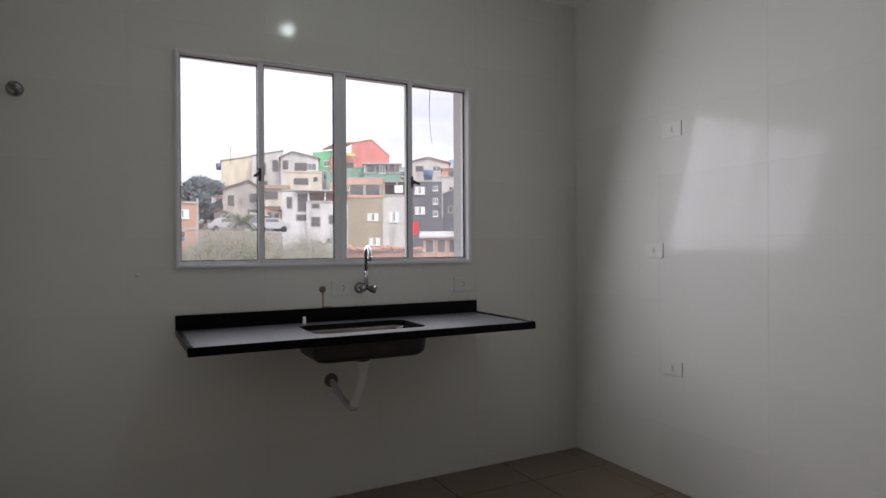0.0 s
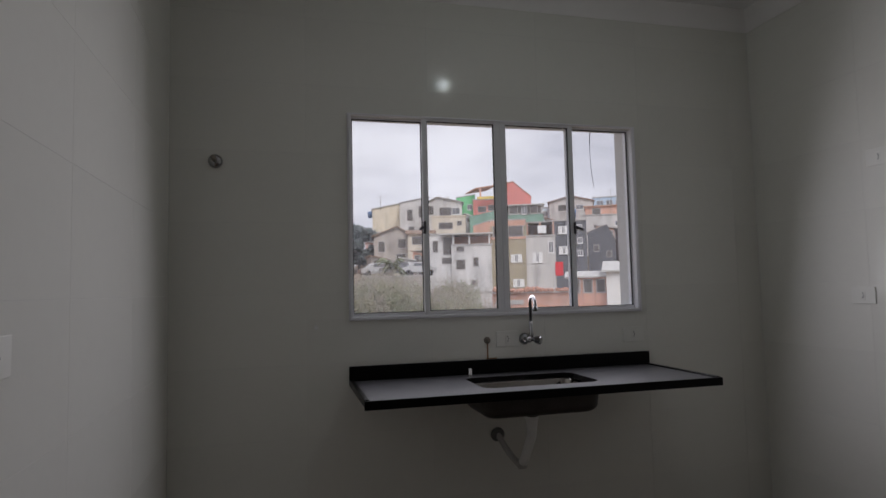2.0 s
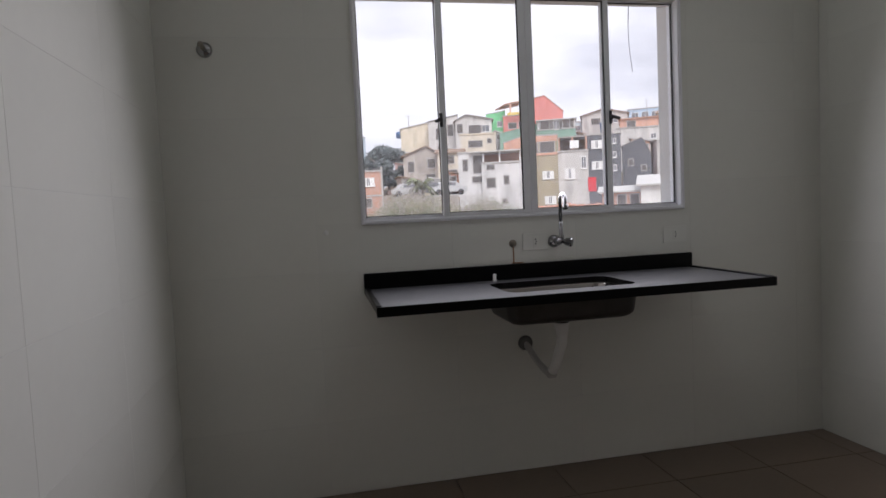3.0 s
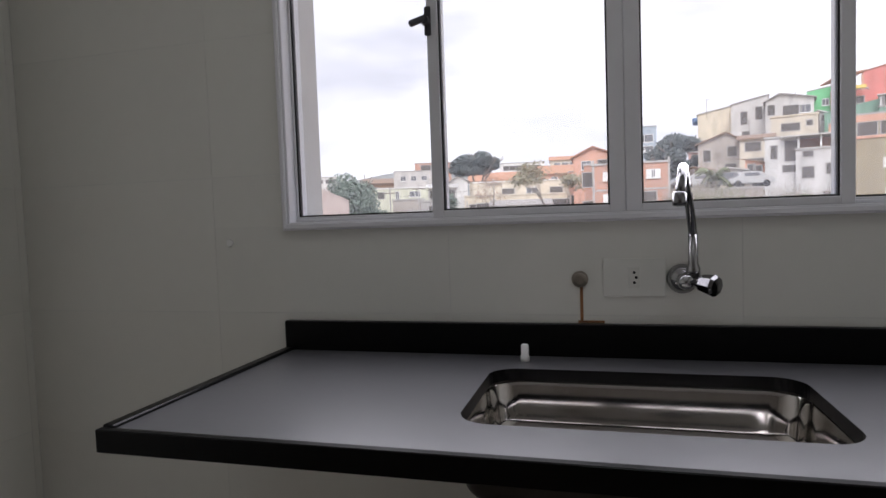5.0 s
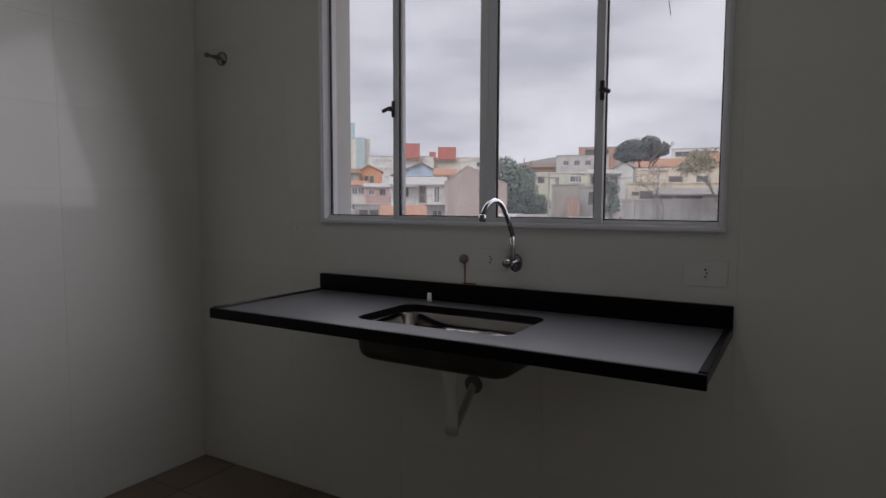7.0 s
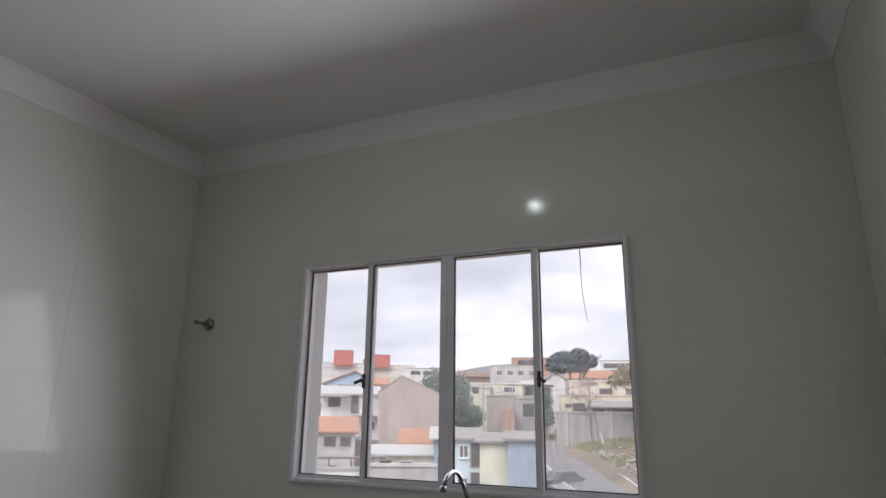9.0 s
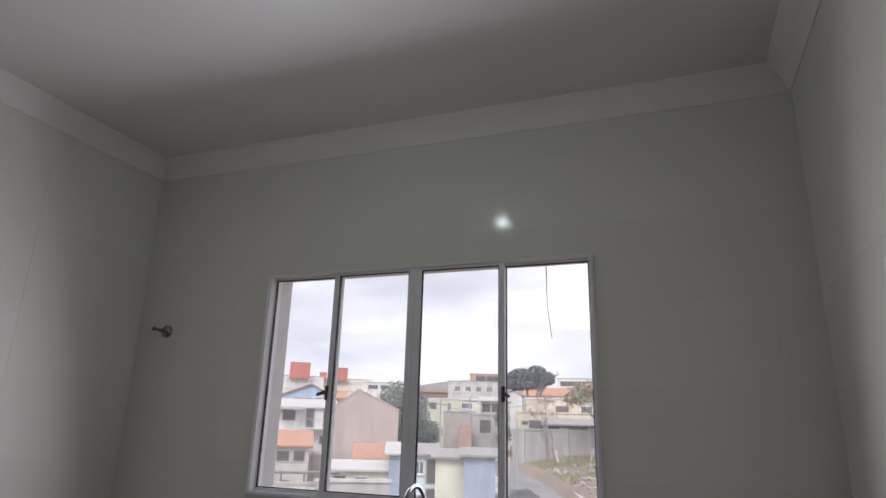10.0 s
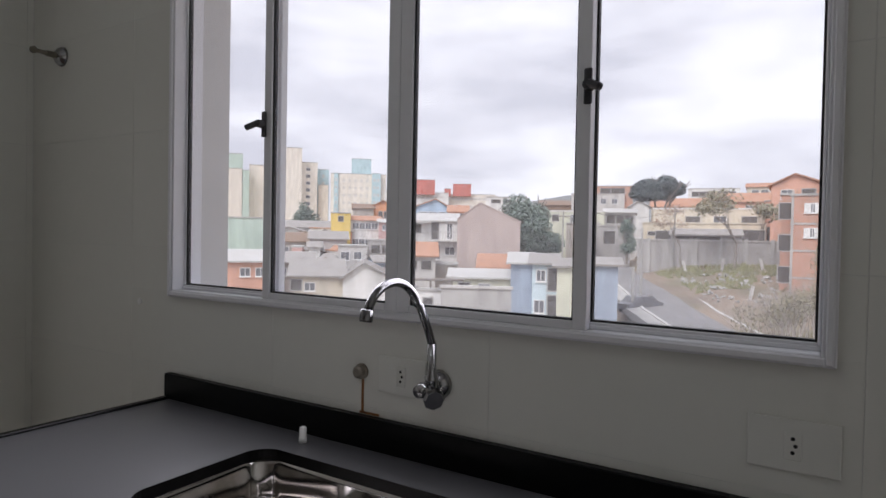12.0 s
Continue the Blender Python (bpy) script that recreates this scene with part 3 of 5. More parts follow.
P = {
    "cream": town_paint("cream render", (0.52, 0.46, 0.36)), "beige": town_paint("beige render", (0.56, 0.48, 0.35)), "white": town_paint("white render", (0.62, 0.61, 0.59)),
    "pale": town_paint("pale grey render", (0.47, 0.45, 0.43), 0.5), "grey": town_paint("bare grey cement", (0.33, 0.315, 0.30), 0.6), "old": town_paint("weathered grey render", (0.36, 0.32, 0.28), 0.8),
    "mauve": town_paint("mauve grey render", (0.42, 0.335, 0.305), 0.08), "red": town_paint("salmon red paint", (0.62, 0.17, 0.14), 0.15), "salmon": town_paint("salmon paint", (0.58, 0.29, 0.19)),
    "green": town_paint("bright green paint", (0.09, 0.45, 0.17), 0.15), "teal": town_paint("teal green paint", (0.15, 0.30, 0.22), 0.3), "olive": town_paint("olive render", (0.31, 0.26, 0.16), 0.12),
    "dark": town_paint("dark slate paint", (0.085, 0.09, 0.105), 0.3), "brick": town_paint("hollow clay brick", (0.52, 0.20, 0.11), 0.35, (0.42, 0.30, 0.24)), "orange": town_paint("orange paint", (0.66, 0.27, 0.10), 0.2),
    "office": town_paint("blue-grey cladding", (0.32, 0.39, 0.46), 0.2), "blue": town_paint("light blue paint", (0.34, 0.46, 0.60), 0.2), "steel": town_paint("steel blue paint", (0.27, 0.33, 0.42), 0.15), "sky": town_paint("pale blue paint", (0.48, 0.60, 0.66), 0.2),
    "mint": town_paint("mint paint", (0.40, 0.52, 0.44), 0.15), "tower": town_paint("cream tower render", (0.66, 0.60, 0.51), 0.08), "tower_blue": town_paint("pale turquoise paint", (0.36, 0.52, 0.56), 0.1),
    "chalk": town_paint("stained white render", (0.53, 0.52, 0.51), 0.55), "pink": town_paint("faded pink paint", (0.60, 0.36, 0.32), 0.3), "tank": town_paint("brick red paint", (0.50, 0.12, 0.085), 0.2), "yellow": town_paint("yellow paint", (0.66, 0.46, 0.06), 0.1), "lime": town_paint("yellow-green paint", (0.54, 0.54, 0.41), 0.25),
    "terracotta": material("terracotta roof tiles", (0.50, 0.275, 0.18), 0.85, vary=0.25, scale=3, fine=12, bump=0.8, bump_scale=9, stain=0.4, stain_colour=(0.25, 0.12, 0.08)),
    "fibre": material("fibre cement roof", (0.36, 0.34, 0.32), 0.9, vary=0.15, scale=2, fine=8, bump=0.5, bump_scale=10, stain=0.5, stain_colour=(0.2, 0.18, 0.17)),
    "sheet": material("pale metal roof sheet", (0.55, 0.54, 0.52), 0.6, vary=0.1, scale=1, fine=6, stain=0.3, stain_colour=(0.35, 0.3, 0.26)),
    "brown": material("brown roof", (0.27, 0.19, 0.14), 0.9, vary=0.25, scale=2, fine=9, bump=0.6, bump_scale=10),
    "pane": material("dark window pane", (0.17, 0.175, 0.19), 0.15, vary=0.2, scale=1.0), "opening_shade": material("dark panel for an unlit room", (0.125, 0.115, 0.11), 0.9, vary=0.3, scale=1.0),
    "trim": town_paint("white window trim", (0.66, 0.66, 0.65), 0.1), "plastic_blue": material("blue plastic", (0.09, 0.17, 0.32), 0.4, vary=0.1), "concrete": town_paint("concrete", (0.36, 0.35, 0.33), 0.5),
    "far_pane": material("far window pane, haze in its colour", (0.52, 0.50, 0.47), 0.3, vary=0.15, scale=1.0), "cloth": material("red cloth", (0.62, 0.02, 0.03), 0.9, vary=0.15), "bark": material("grey-brown bark", (0.27, 0.24, 0.215), 0.95, vary=0.3, scale=4, bump=0.5, bump_scale=14),
    "asphalt": material("worn asphalt", (0.25, 0.242, 0.24), 0.9, vary=0.15, scale=0.5, fine=20, stain=0.45, stain_colour=(0.33, 0.32, 0.305), stain_scale=0.3),
    "soil": material("dry soil and grass", (0.27, 0.215, 0.165), 0.95, vary=0.4, scale=0.25, fine=3, bump=0.6, bump_scale=2, stain=0.75, stain_colour=(0.17, 0.18, 0.09), stain_scale=0.16),
    "car": material("grey car paint", (0.18, 0.18, 0.19), 0.3, vary=0.05), "car_white": material("white car paint", (0.48, 0.48, 0.48), 0.3, vary=0.05), "twig": material("pale dry twigs", (0.40, 0.36, 0.32), 0.95, vary=0.25, scale=4), "hill": material("far hillside greyed for haze", (0.24, 0.25, 0.25), 1.0, vary=0.25, scale=0.03, fine=0.2),
}


def brick_courses(m, scale):
    """Mortar lines over a wall material."""
    n, l = m.node_tree.nodes, m.node_tree.links
    p = n["Principled BSDF"]
    old = p.inputs["Base Color"].links[0].from_socket
    tc, sep, com, tex, mix = (n.new(k) for k in ("ShaderNodeTexCoord", "ShaderNodeSeparateXYZ", "ShaderNodeCombineXYZ", "ShaderNodeTexBrick", "ShaderNodeMixRGB"))
    tex.inputs["Scale"].default_value = scale
    tex.inputs["Color1"].default_value, tex.inputs["Color2"].default_value, tex.inputs["Mortar"].default_value = (0, 0, 0, 1), (0.25, 0.25, 0.25, 1), (1, 1, 1, 1)
    tex.inputs["Mortar Size"].default_value = 0.03
    mix.inputs[2].default_value = (0.42, 0.36, 0.31, 1)
    l.new(tc.outputs["Object"], sep.inputs[0])
    l.new(sep.outputs["X"], com.inputs["X"])
    l.new(sep.outputs["Z"], com.inputs["Y"])
    l.new(com.outputs[0], tex.inputs["Vector"])
    l.new(tex.outputs["Color"], mix.inputs[0])
    l.new(old, mix.inputs[1])
    l.new(mix.outputs[0], p.inputs["Base Color"])


brick_courses(P["brick"], 1.7)


def leaf_material(name, c):
    m = material(name, c, 0.7, vary=0.35, scale=0.8, fine=5)
    return m


# dark and mid greens are lifted, with distance haze in the colour
L = {"dark": leaf_material("dark green foliage", (0.135, 0.165, 0.165)), "mid": leaf_material("green foliage", (0.17, 0.22, 0.185)), "light": leaf_material("light green foliage", (0.20, 0.225, 0.13)),
     "dry": leaf_material("dry olive foliage", (0.27, 0.25, 0.165)), "russet": leaf_material("russet foliage", (0.30, 0.20, 0.15)), "grass": leaf_material("yellow-green grass", (0.25, 0.25, 0.13))}

MESHES = {}


def mesh_part(key, make, mat, parent, m, name, label=""):
    """A part that shares its mesh with all others of the same key."""
    if key not in MESHES:
        bm = make()
        me = bpy.data.meshes.new(name)
        bm.to_mesh(me)
        bm.free()
        me.materials.append(mat)
        MESHES[key] = me
    ob = new(name, MESHES[key])
    ob.parent = parent
    ob.matrix_basis = m
    return tagged(ob, label)


def window_frame_bm(w, h, shutters):
    bm = bmesh.new()
    t = 0.07
    for a, b, c, d in ((-w / 2, -w / 2 + t, 0, h), (w / 2 - t, w / 2, 0, h), (-w / 2 + t, w / 2 - t, 0, t), (-w / 2 + t, w / 2 - t, h - t, h), (-0.03, 0.03, t, h - t)):
        box(a, b, -0.07, 0, c, d, bm=bm)
    box(-w / 2 - 0.06, w / 2 + 0.06, -0.13, 0, -0.06, 0, bm=bm)
    if shutters:
        for s in (-1, 1):
            box(s * w * 0.30 - w * 0.19, s * w * 0.30 + w * 0.19, -0.11, -0.02, 0.02, h - 0.02, bm=bm)
    return bm


def window(parent, x, z, w, h, style):
    """style: w framed pane, s with white shutters, o dark opening, d door-like opening; openings are flat panels
    painted dark.
    """
    w, h = round(w, 1), round(h, 1)
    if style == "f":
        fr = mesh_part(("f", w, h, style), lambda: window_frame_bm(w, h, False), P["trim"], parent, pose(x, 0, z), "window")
        # distance haze is painted in: far panes are paler than near ones
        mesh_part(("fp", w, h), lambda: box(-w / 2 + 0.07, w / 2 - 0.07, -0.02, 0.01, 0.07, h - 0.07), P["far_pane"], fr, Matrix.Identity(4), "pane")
    elif style in "ws":
        fr = mesh_part(("f", w, h, style), lambda: window_frame_bm(w, h, style == "s"), P["trim"], parent, pose(x, 0, z), "window")
        mesh_part(("p", w, h), lambda: box(-w / 2 + 0.07, w / 2 - 0.07, -0.02, 0.01, 0.07, h - 0.07), P["pane"], fr, Matrix.Identity(4), "pane")
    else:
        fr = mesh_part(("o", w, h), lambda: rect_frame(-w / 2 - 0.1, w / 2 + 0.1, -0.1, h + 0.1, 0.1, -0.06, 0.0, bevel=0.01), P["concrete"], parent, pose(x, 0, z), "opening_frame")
        # no hole here: the unlit room's shade is put into a dark panel
        mesh_part(("q", w, h), lambda: box(-w / 2, w / 2, -0.02, 0.01, 0, h), P["opening_shade"], fr, Matrix.Identity(4), "opening")


def house(az0, az1, el, d, mat, label, depth=8.0, yaw=0.0, roof="flat", rise=0.0, roof_mat="concrete", wins=(), el_right=None, sink=3.0, base=None, peak=0.5, over=0.35, bands=(), name="house", cat="house", o=None):
    """A building whose front spans two bearings at a distance. wins: (u 0..1, drop below the eaves, width, height, style)."""
    xa, ya = bearing(az0, d, o)
    xb, yb = bearing(az1, d, o)
    w = math.hypot(xb - xa, yb - ya)
    turn = math.degrees(math.atan2(yb - ya, xb - xa)) + yaw
    cx, cy = (xa + xb) / 2, (ya + yb) / 2
    z0 = (min(ground_z(xa, ya), ground_z(xb, yb), ground_z(cx, cy)) - sink) if base is None else level(base, d, az0)
    h = level(el, d, az0) - z0
    hr = h if el_right is None else level(el_right, d, az0) - z0
    m = pose(cx, cy, z0, 0, 0, turn)
    ob = thing(name, m, label, cat)
    prof = [(-w / 2, 0), (w / 2, 0), (w / 2, hr)]
    if roof == "gable":
        prof += [(-w / 2 + w * peak, h + rise)]
    prof += [(-w / 2, h)]
    bm = bmesh.new()
    fr, bk = [bm.verts.new((x, 0, z)) for x, z in prof], [bm.verts.new((x, depth, z)) for x, z in prof]
    n = len(prof)
    for k in range(n):
        bm.faces.new((fr[k], fr[(k + 1) % n], bk[(k + 1) % n], bk[k]))
    bm.faces.new(fr)
    bm.faces.new(bk)
    bmesh.ops.recalc_face_normals(bm, faces=bm.faces[:])

    def local(nm, b, mt, lab=""):
        bmesh.ops.transform(b, matrix=m, verts=b.verts[:])
        return part(nm, b, mt, ob, lab)
    local("wall", bm, P[mat])
    rm = P[roof_mat]

    def slope(p, q, t=0.14):
        """A roof plate between two lines at p and q, each (x, z) or a pair of 3D points."""
        b = bmesh.new()
        vs = [b.verts.new(v) for v in p + q]
        up = [b.verts.new(Vector(v) + Vector((0, 0, t))) for v in p + q]
        for f in ((0, 1, 2, 3), (7, 6, 5, 4), (0, 4, 5, 1), (1, 5, 6, 2), (2, 6, 7, 3), (3, 7, 4, 0)):
            ring = vs + up
            b.faces.new([ring[i] for i in f])
        bmesh.ops.recalc_face_normals(b, faces=b.faces[:])
        local("roof", b, rm)
    e = over
    if roof == "flat":
        local("parapet", box(-w / 2 - 0.1, w / 2 + 0.1, -0.1, depth, min(h, hr), min(h, hr) + 0.18), rm) if el_right is None else slope([(-w / 2 - e, -e, h), (-w / 2 - e, depth, h)], [(w / 2 + e, depth, hr), (w / 2 + e, -e, hr)])
    elif roof == "gable":
        px, pz = -w / 2 + w * peak, h + rise
        slope([(-w / 2 - e, -e, h - e * rise / max(w * peak, 0.5)), (-w / 2 - e, depth, h - e * rise / max(w * peak, 0.5))], [(px, depth, pz), (px, -e, pz)])
        slope([(px, -e, pz), (px, depth, pz)], [(w / 2 + e, depth, hr - 0.1), (w / 2 + e, -e, hr - 0.1)])
    elif roof == "ridge":
        slope([(-w / 2 - e, -e, h - 0.15), (w / 2 + e, -e, h - 0.15)], [(w / 2 + e, depth * 0.5, h + rise), (-w / 2 - e, depth * 0.5, h + rise)])
        slope([(-w / 2 - e, depth + e, h - 0.15), (w / 2 + e, depth + e, h - 0.15)], [(w / 2 + e, depth * 0.5, h + rise), (-w / 2 - e, depth * 0.5, h + rise)])
    for u, drop, ww, hh, st in wins:
        window(ob, -w / 2 + u * w, h - drop - hh, ww, hh, st)
    for drop, hh, mt, u0, u1 in bands:
        local("band", box(-w / 2 + u0 * w, -w / 2 + u1 * w, -0.08, 0.02, h - drop - hh, h - drop), P[mt])
    return ob, m, w, h, local


def grid(cols, rows, top, step, w, h, style="w", lo=0.08, hi=0.92):
    return [(lo + (hi - lo) * (c + 0.5) / cols, top + step * r, w, h, style) for c in range(cols) for r in range(rows)]


def balcony(local, x0, x1, z, h=1.0, out=1.2, mat="white"):
    local("balcony", box(x0, x1, -out, 0, z - 0.15, z), P[mat])
    b = bmesh.new()
    n = max(2, int((x1 - x0) / 0.3))
    for k in range(n + 1):
        x = x0 + 0.04 + (x1 - x0 - 0.08) * k / n
        box(x - 0.02, x + 0.02, -out, -out + 0.05, z, z + h, bm=b)
    box(x0, x1, -out - 0.01, -out + 0.06, z + h - 0.07, z + h, bm=b)
    local("railing", b, P["concrete"])


def leaves(bm, centre, radii, count, size, rnd, flat=0.0):
    """Leaf tufts scattered through an ellipsoid, denser towards its skin."""
    for _ in range(count):
        v = Vector((rnd.gauss(0, 1), rnd.gauss(0, 1), rnd.gauss(0, 1))).normalized() * (rnd.random() ** 0.45)
        p = Vector((centre[0] + v.x * radii[0], centre[1] + v.y * radii[1], centre[2] + v.z * radii[2]))
        a = Vector((rnd.gauss(0, 1), rnd.gauss(0, 1), rnd.gauss(0, 1) * (1 - flat))).normalized()
        b = a.orthogonal().normalized()
        s = size * rnd.uniform(0.6, 1.4)
        q = [bm.verts.new(p + a * s), bm.verts.new(p + b * s * 0.5), bm.verts.new(p - a * s * 0.9), bm.verts.new(p - b * s * 0.55)]
        bm.faces.new(q)


def limbs(bm, p, d, length, r, depth, rnd, tips, spread=0.6):
    q = p + d * length
    mid = (p + q) / 2 + Vector((rnd.uniform(-1, 1), rnd.uniform(-1, 1), 0)) * length * 0.06
    tube([p, mid, q], [r, r * 0.85, r * 0.68], 6 if depth > 1 else 4, bm)
    if depth == 0:
        tips.append(q)
        return
    for _ in range(rnd.choice((2, 3))):
        nd = (d + Vector((rnd.uniform(-1, 1), rnd.uniform(-1, 1), rnd.uniform(-0.25, 0.6))) * spread).normalized()
        limbs(bm, q, nd, length * rnd.uniform(0.62, 0.85), r * 0.62, depth - 1, rnd, tips, spread)


def tree(az, d, el_base, el_top, label, leaf, seed, width=1.0, count=1800, size=0.35, style="round", name="tree"):
    rnd = random.Random(seed)
    x, y = bearing(az, d)
    z0 = min(ground_z(x, y), level(el_base, d, az)) - 0.2
    z1 = level(el_top, d, az)
    h = z1 - z0
    ob = thing(name, (x, y, z0), label, "tree")
    tb, lb, tips = bmesh.new(), bmesh.new(), []
    root = Vector((x, y, z0))
    if style == "umbrella":
        limbs(tb, root, Vector((0.05, 0, 1)).normalized(), h * 0.36, h * 0.03, 3, rnd, tips, 0.7)
        for k in range(44):
            a = rnd.uniform(0, math.tau)
            rr = width * math.sqrt(rnd.random())
            leaves(lb, (x + rr * math.cos(a), y + rr * math.sin(a), z1 - 0.9 - 1.7 * (rr / width) ** 2 - rnd.random() ** 1.5 * 3.6 * (1 - 0.6 * rr / width)), (1.25, 1.25, 0.75), count // 44, size, rnd, 0.3)
    elif style == "bare":
        limbs(tb, root, Vector((rnd.uniform(-0.1, 0.1), 0, 1)).normalized(), h * 0.27, h * 0.013, 4, rnd, tips, 0.7)
        for p in tips:
            leaves(lb, p, (0.9 * width, 0.9 * width, 0.6), max(1, count // max(1, len(tips))), size, rnd)
    else:
        limbs(tb, root, Vector((0, 0, 1)), h * 0.35, h * 0.03, 3, rnd, tips, 0.7)
        for k in range(18):
            a, u = rnd.uniform(0, math.tau), rnd.uniform(0.15, 1)
            rr = width * (1 - 0.75 * abs(u - 0.45) ** 1.3) * rnd.uniform(0.35, 0.95)
            leaves(lb, (x + rr * math.cos(a), y + rr * math.sin(a), z0 + h * 0.2 + (h * 0.72) * u), (width * 0.45, width * 0.45, h * 0.13), count // 18, size, rnd)
    part("trunk", tb, P["bark"], ob)
    part("crown", lb, L[leaf], ob)
    return ob


# ground, road and far hill
bm = bmesh.new()
radii = [0.5, 6, 14, 22, 30, 36, 42, 48, 55, 63, 72, 82, 95, 110, 128, 150, 190, 260, 400, 800, 2000, 4000]
spokes = 120
rows_ = []
for r in radii:
    rows_.append([])
    for k in range(spokes):
        a = k * math.tau / spokes
        gx, gy = r * math.sin(a), 0.6 + r * math.cos(a)
        gz = ground_z(gx, gy) if gy > 0 else -7.0
        if gy <= 0:
            gz = -7.0
        rows_[-1].append(bm.verts.new((gx, gy, gz - 0.5)))
for a, b in zip(rows_, rows_[1:]):
    for k in range(spokes):
        bm.faces.new((a[k], b[k], b[(k + 1) % spokes], a[(k + 1) % spokes]))
bm.faces.new(rows_[0])
bmesh.ops.recalc_face_normals(bm, faces=bm.faces[:])
tagged(part("ground", bm, P["soil"], smooth=True), "dry soil and rough grass below the house", "ground", kind="structure")


def ribbon(name, line, width, mat, label, cat, lift, thick=0.25, off=0.0):
    """A strip that follows the ground along (bearing, distance) points."""
    pts = [Vector((*bearing(a, d), 0)) for a, d in line]
    fine = []
    for p, q in zip(pts, pts[1:]):
        fine += [p.lerp(q, k / 6) for k in range(6)]
    fine.append(pts[-1])
    b = bmesh.new()
    strip = []
    for i, p in enumerate(fine):
        t = (fine[min(i + 1, len(fine) - 1)] - fine[max(i - 1, 0)]).normalized()
        s = Vector((t.y, -t.x, 0))
        z = ground_z(p.x, p.y) - 0.5
        ring = []
        for u, dz in ((-0.5, lift), (0.5, lift), (0.5, lift - thick), (-0.5, lift - thick)):
            q = p + s * (off + u * width)
            ring.append(b.verts.new((q.x, q.y, z + dz)))
        strip.append(ring)
    for r0, r1 in zip(strip, strip[1:]):
        for k in range(4):
            b.faces.new((r0[k], r0[(k + 1) % 4], r1[(k + 1) % 4], r1[k]))
    b.faces.new(strip[0])
    b.faces.new(strip[-1][::-1])
    bmesh.ops.recalc_face_normals(b, faces=b.faces[:])
    return tagged(part(name, b, mat), label, cat, kind="structure")


ROAD = [(6, 37), (-2, 41), (-6, 45), (-10, 52), (-13.4, 64), (-15.6, 80), (-17.6, 96)]
ribbon("road", ROAD, 5.5, P["asphalt"], "worn grey asphalt street climbing the slope", "road", 0.28, 0.6)
ribbon("pavement", ROAD, 1.3, P["concrete"], "narrow concrete pavement beside the street", "pavement", 0.42, 0.6, off=3.5)
ribbon("pavement", ROAD, 1.3, P["concrete"], "narrow concrete pavement beside the street", "pavement", 0.42, 0.6, off=-3.5)

ribbon("kerb", ROAD, 0.25, P["pale"], "pale concrete kerb stones along the street", "kerb", 0.5, 0.6, off=2.85)
ribbon("kerb", ROAD, 0.25, P["pale"], "pale concrete kerb stones along the street", "kerb", 0.5, 0.6, off=-2.85)
# far hill: its haze is put into the greyed colour
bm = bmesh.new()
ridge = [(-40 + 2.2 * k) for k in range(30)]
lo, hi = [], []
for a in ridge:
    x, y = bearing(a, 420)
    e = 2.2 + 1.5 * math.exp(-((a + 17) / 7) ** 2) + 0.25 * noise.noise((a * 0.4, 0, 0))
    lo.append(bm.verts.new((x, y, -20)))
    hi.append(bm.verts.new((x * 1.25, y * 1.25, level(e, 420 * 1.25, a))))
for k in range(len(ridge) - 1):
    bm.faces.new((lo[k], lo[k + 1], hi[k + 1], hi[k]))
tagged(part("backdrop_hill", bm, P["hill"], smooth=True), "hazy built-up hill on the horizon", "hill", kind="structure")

# far towers and the flats with red tanks
tw = dict(name="apartment_tower", cat="apartment tower", depth=14)
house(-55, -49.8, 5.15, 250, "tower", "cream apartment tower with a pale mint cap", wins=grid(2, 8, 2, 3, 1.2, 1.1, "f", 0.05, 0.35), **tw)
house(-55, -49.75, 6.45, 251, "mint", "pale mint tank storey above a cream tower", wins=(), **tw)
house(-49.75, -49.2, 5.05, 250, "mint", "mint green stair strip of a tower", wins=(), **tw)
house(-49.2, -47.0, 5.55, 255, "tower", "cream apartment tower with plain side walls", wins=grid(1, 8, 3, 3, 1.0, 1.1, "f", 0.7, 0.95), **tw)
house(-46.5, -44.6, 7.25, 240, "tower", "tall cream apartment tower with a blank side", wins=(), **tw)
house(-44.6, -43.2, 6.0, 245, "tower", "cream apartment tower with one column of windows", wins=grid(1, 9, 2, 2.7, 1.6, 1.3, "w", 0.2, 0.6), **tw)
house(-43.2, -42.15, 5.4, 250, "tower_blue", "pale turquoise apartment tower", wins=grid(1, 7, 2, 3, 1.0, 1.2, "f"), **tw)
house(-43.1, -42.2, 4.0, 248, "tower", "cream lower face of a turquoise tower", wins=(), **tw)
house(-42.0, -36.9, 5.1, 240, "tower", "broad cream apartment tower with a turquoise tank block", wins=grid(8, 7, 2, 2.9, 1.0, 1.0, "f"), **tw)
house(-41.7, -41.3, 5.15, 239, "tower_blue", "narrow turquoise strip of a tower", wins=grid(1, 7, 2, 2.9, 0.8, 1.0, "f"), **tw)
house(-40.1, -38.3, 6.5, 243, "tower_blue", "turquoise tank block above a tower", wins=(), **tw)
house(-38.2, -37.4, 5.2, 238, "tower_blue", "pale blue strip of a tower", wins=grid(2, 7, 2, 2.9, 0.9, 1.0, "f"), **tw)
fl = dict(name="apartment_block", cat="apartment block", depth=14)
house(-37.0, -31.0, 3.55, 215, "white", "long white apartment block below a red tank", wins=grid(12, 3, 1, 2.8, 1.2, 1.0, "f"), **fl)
house(-31.6, -26.6, 3.45, 222, "tower", "cream apartment block below a red tank", wins=grid(10, 3, 1, 2.8, 1.2, 1.0, "f"), **fl)
house(-34.1, -32.3, 4.75, 213, "tank", "brick red water tank block on a roof", base=3.4, name="tank_block", cat="water tank", depth=6)
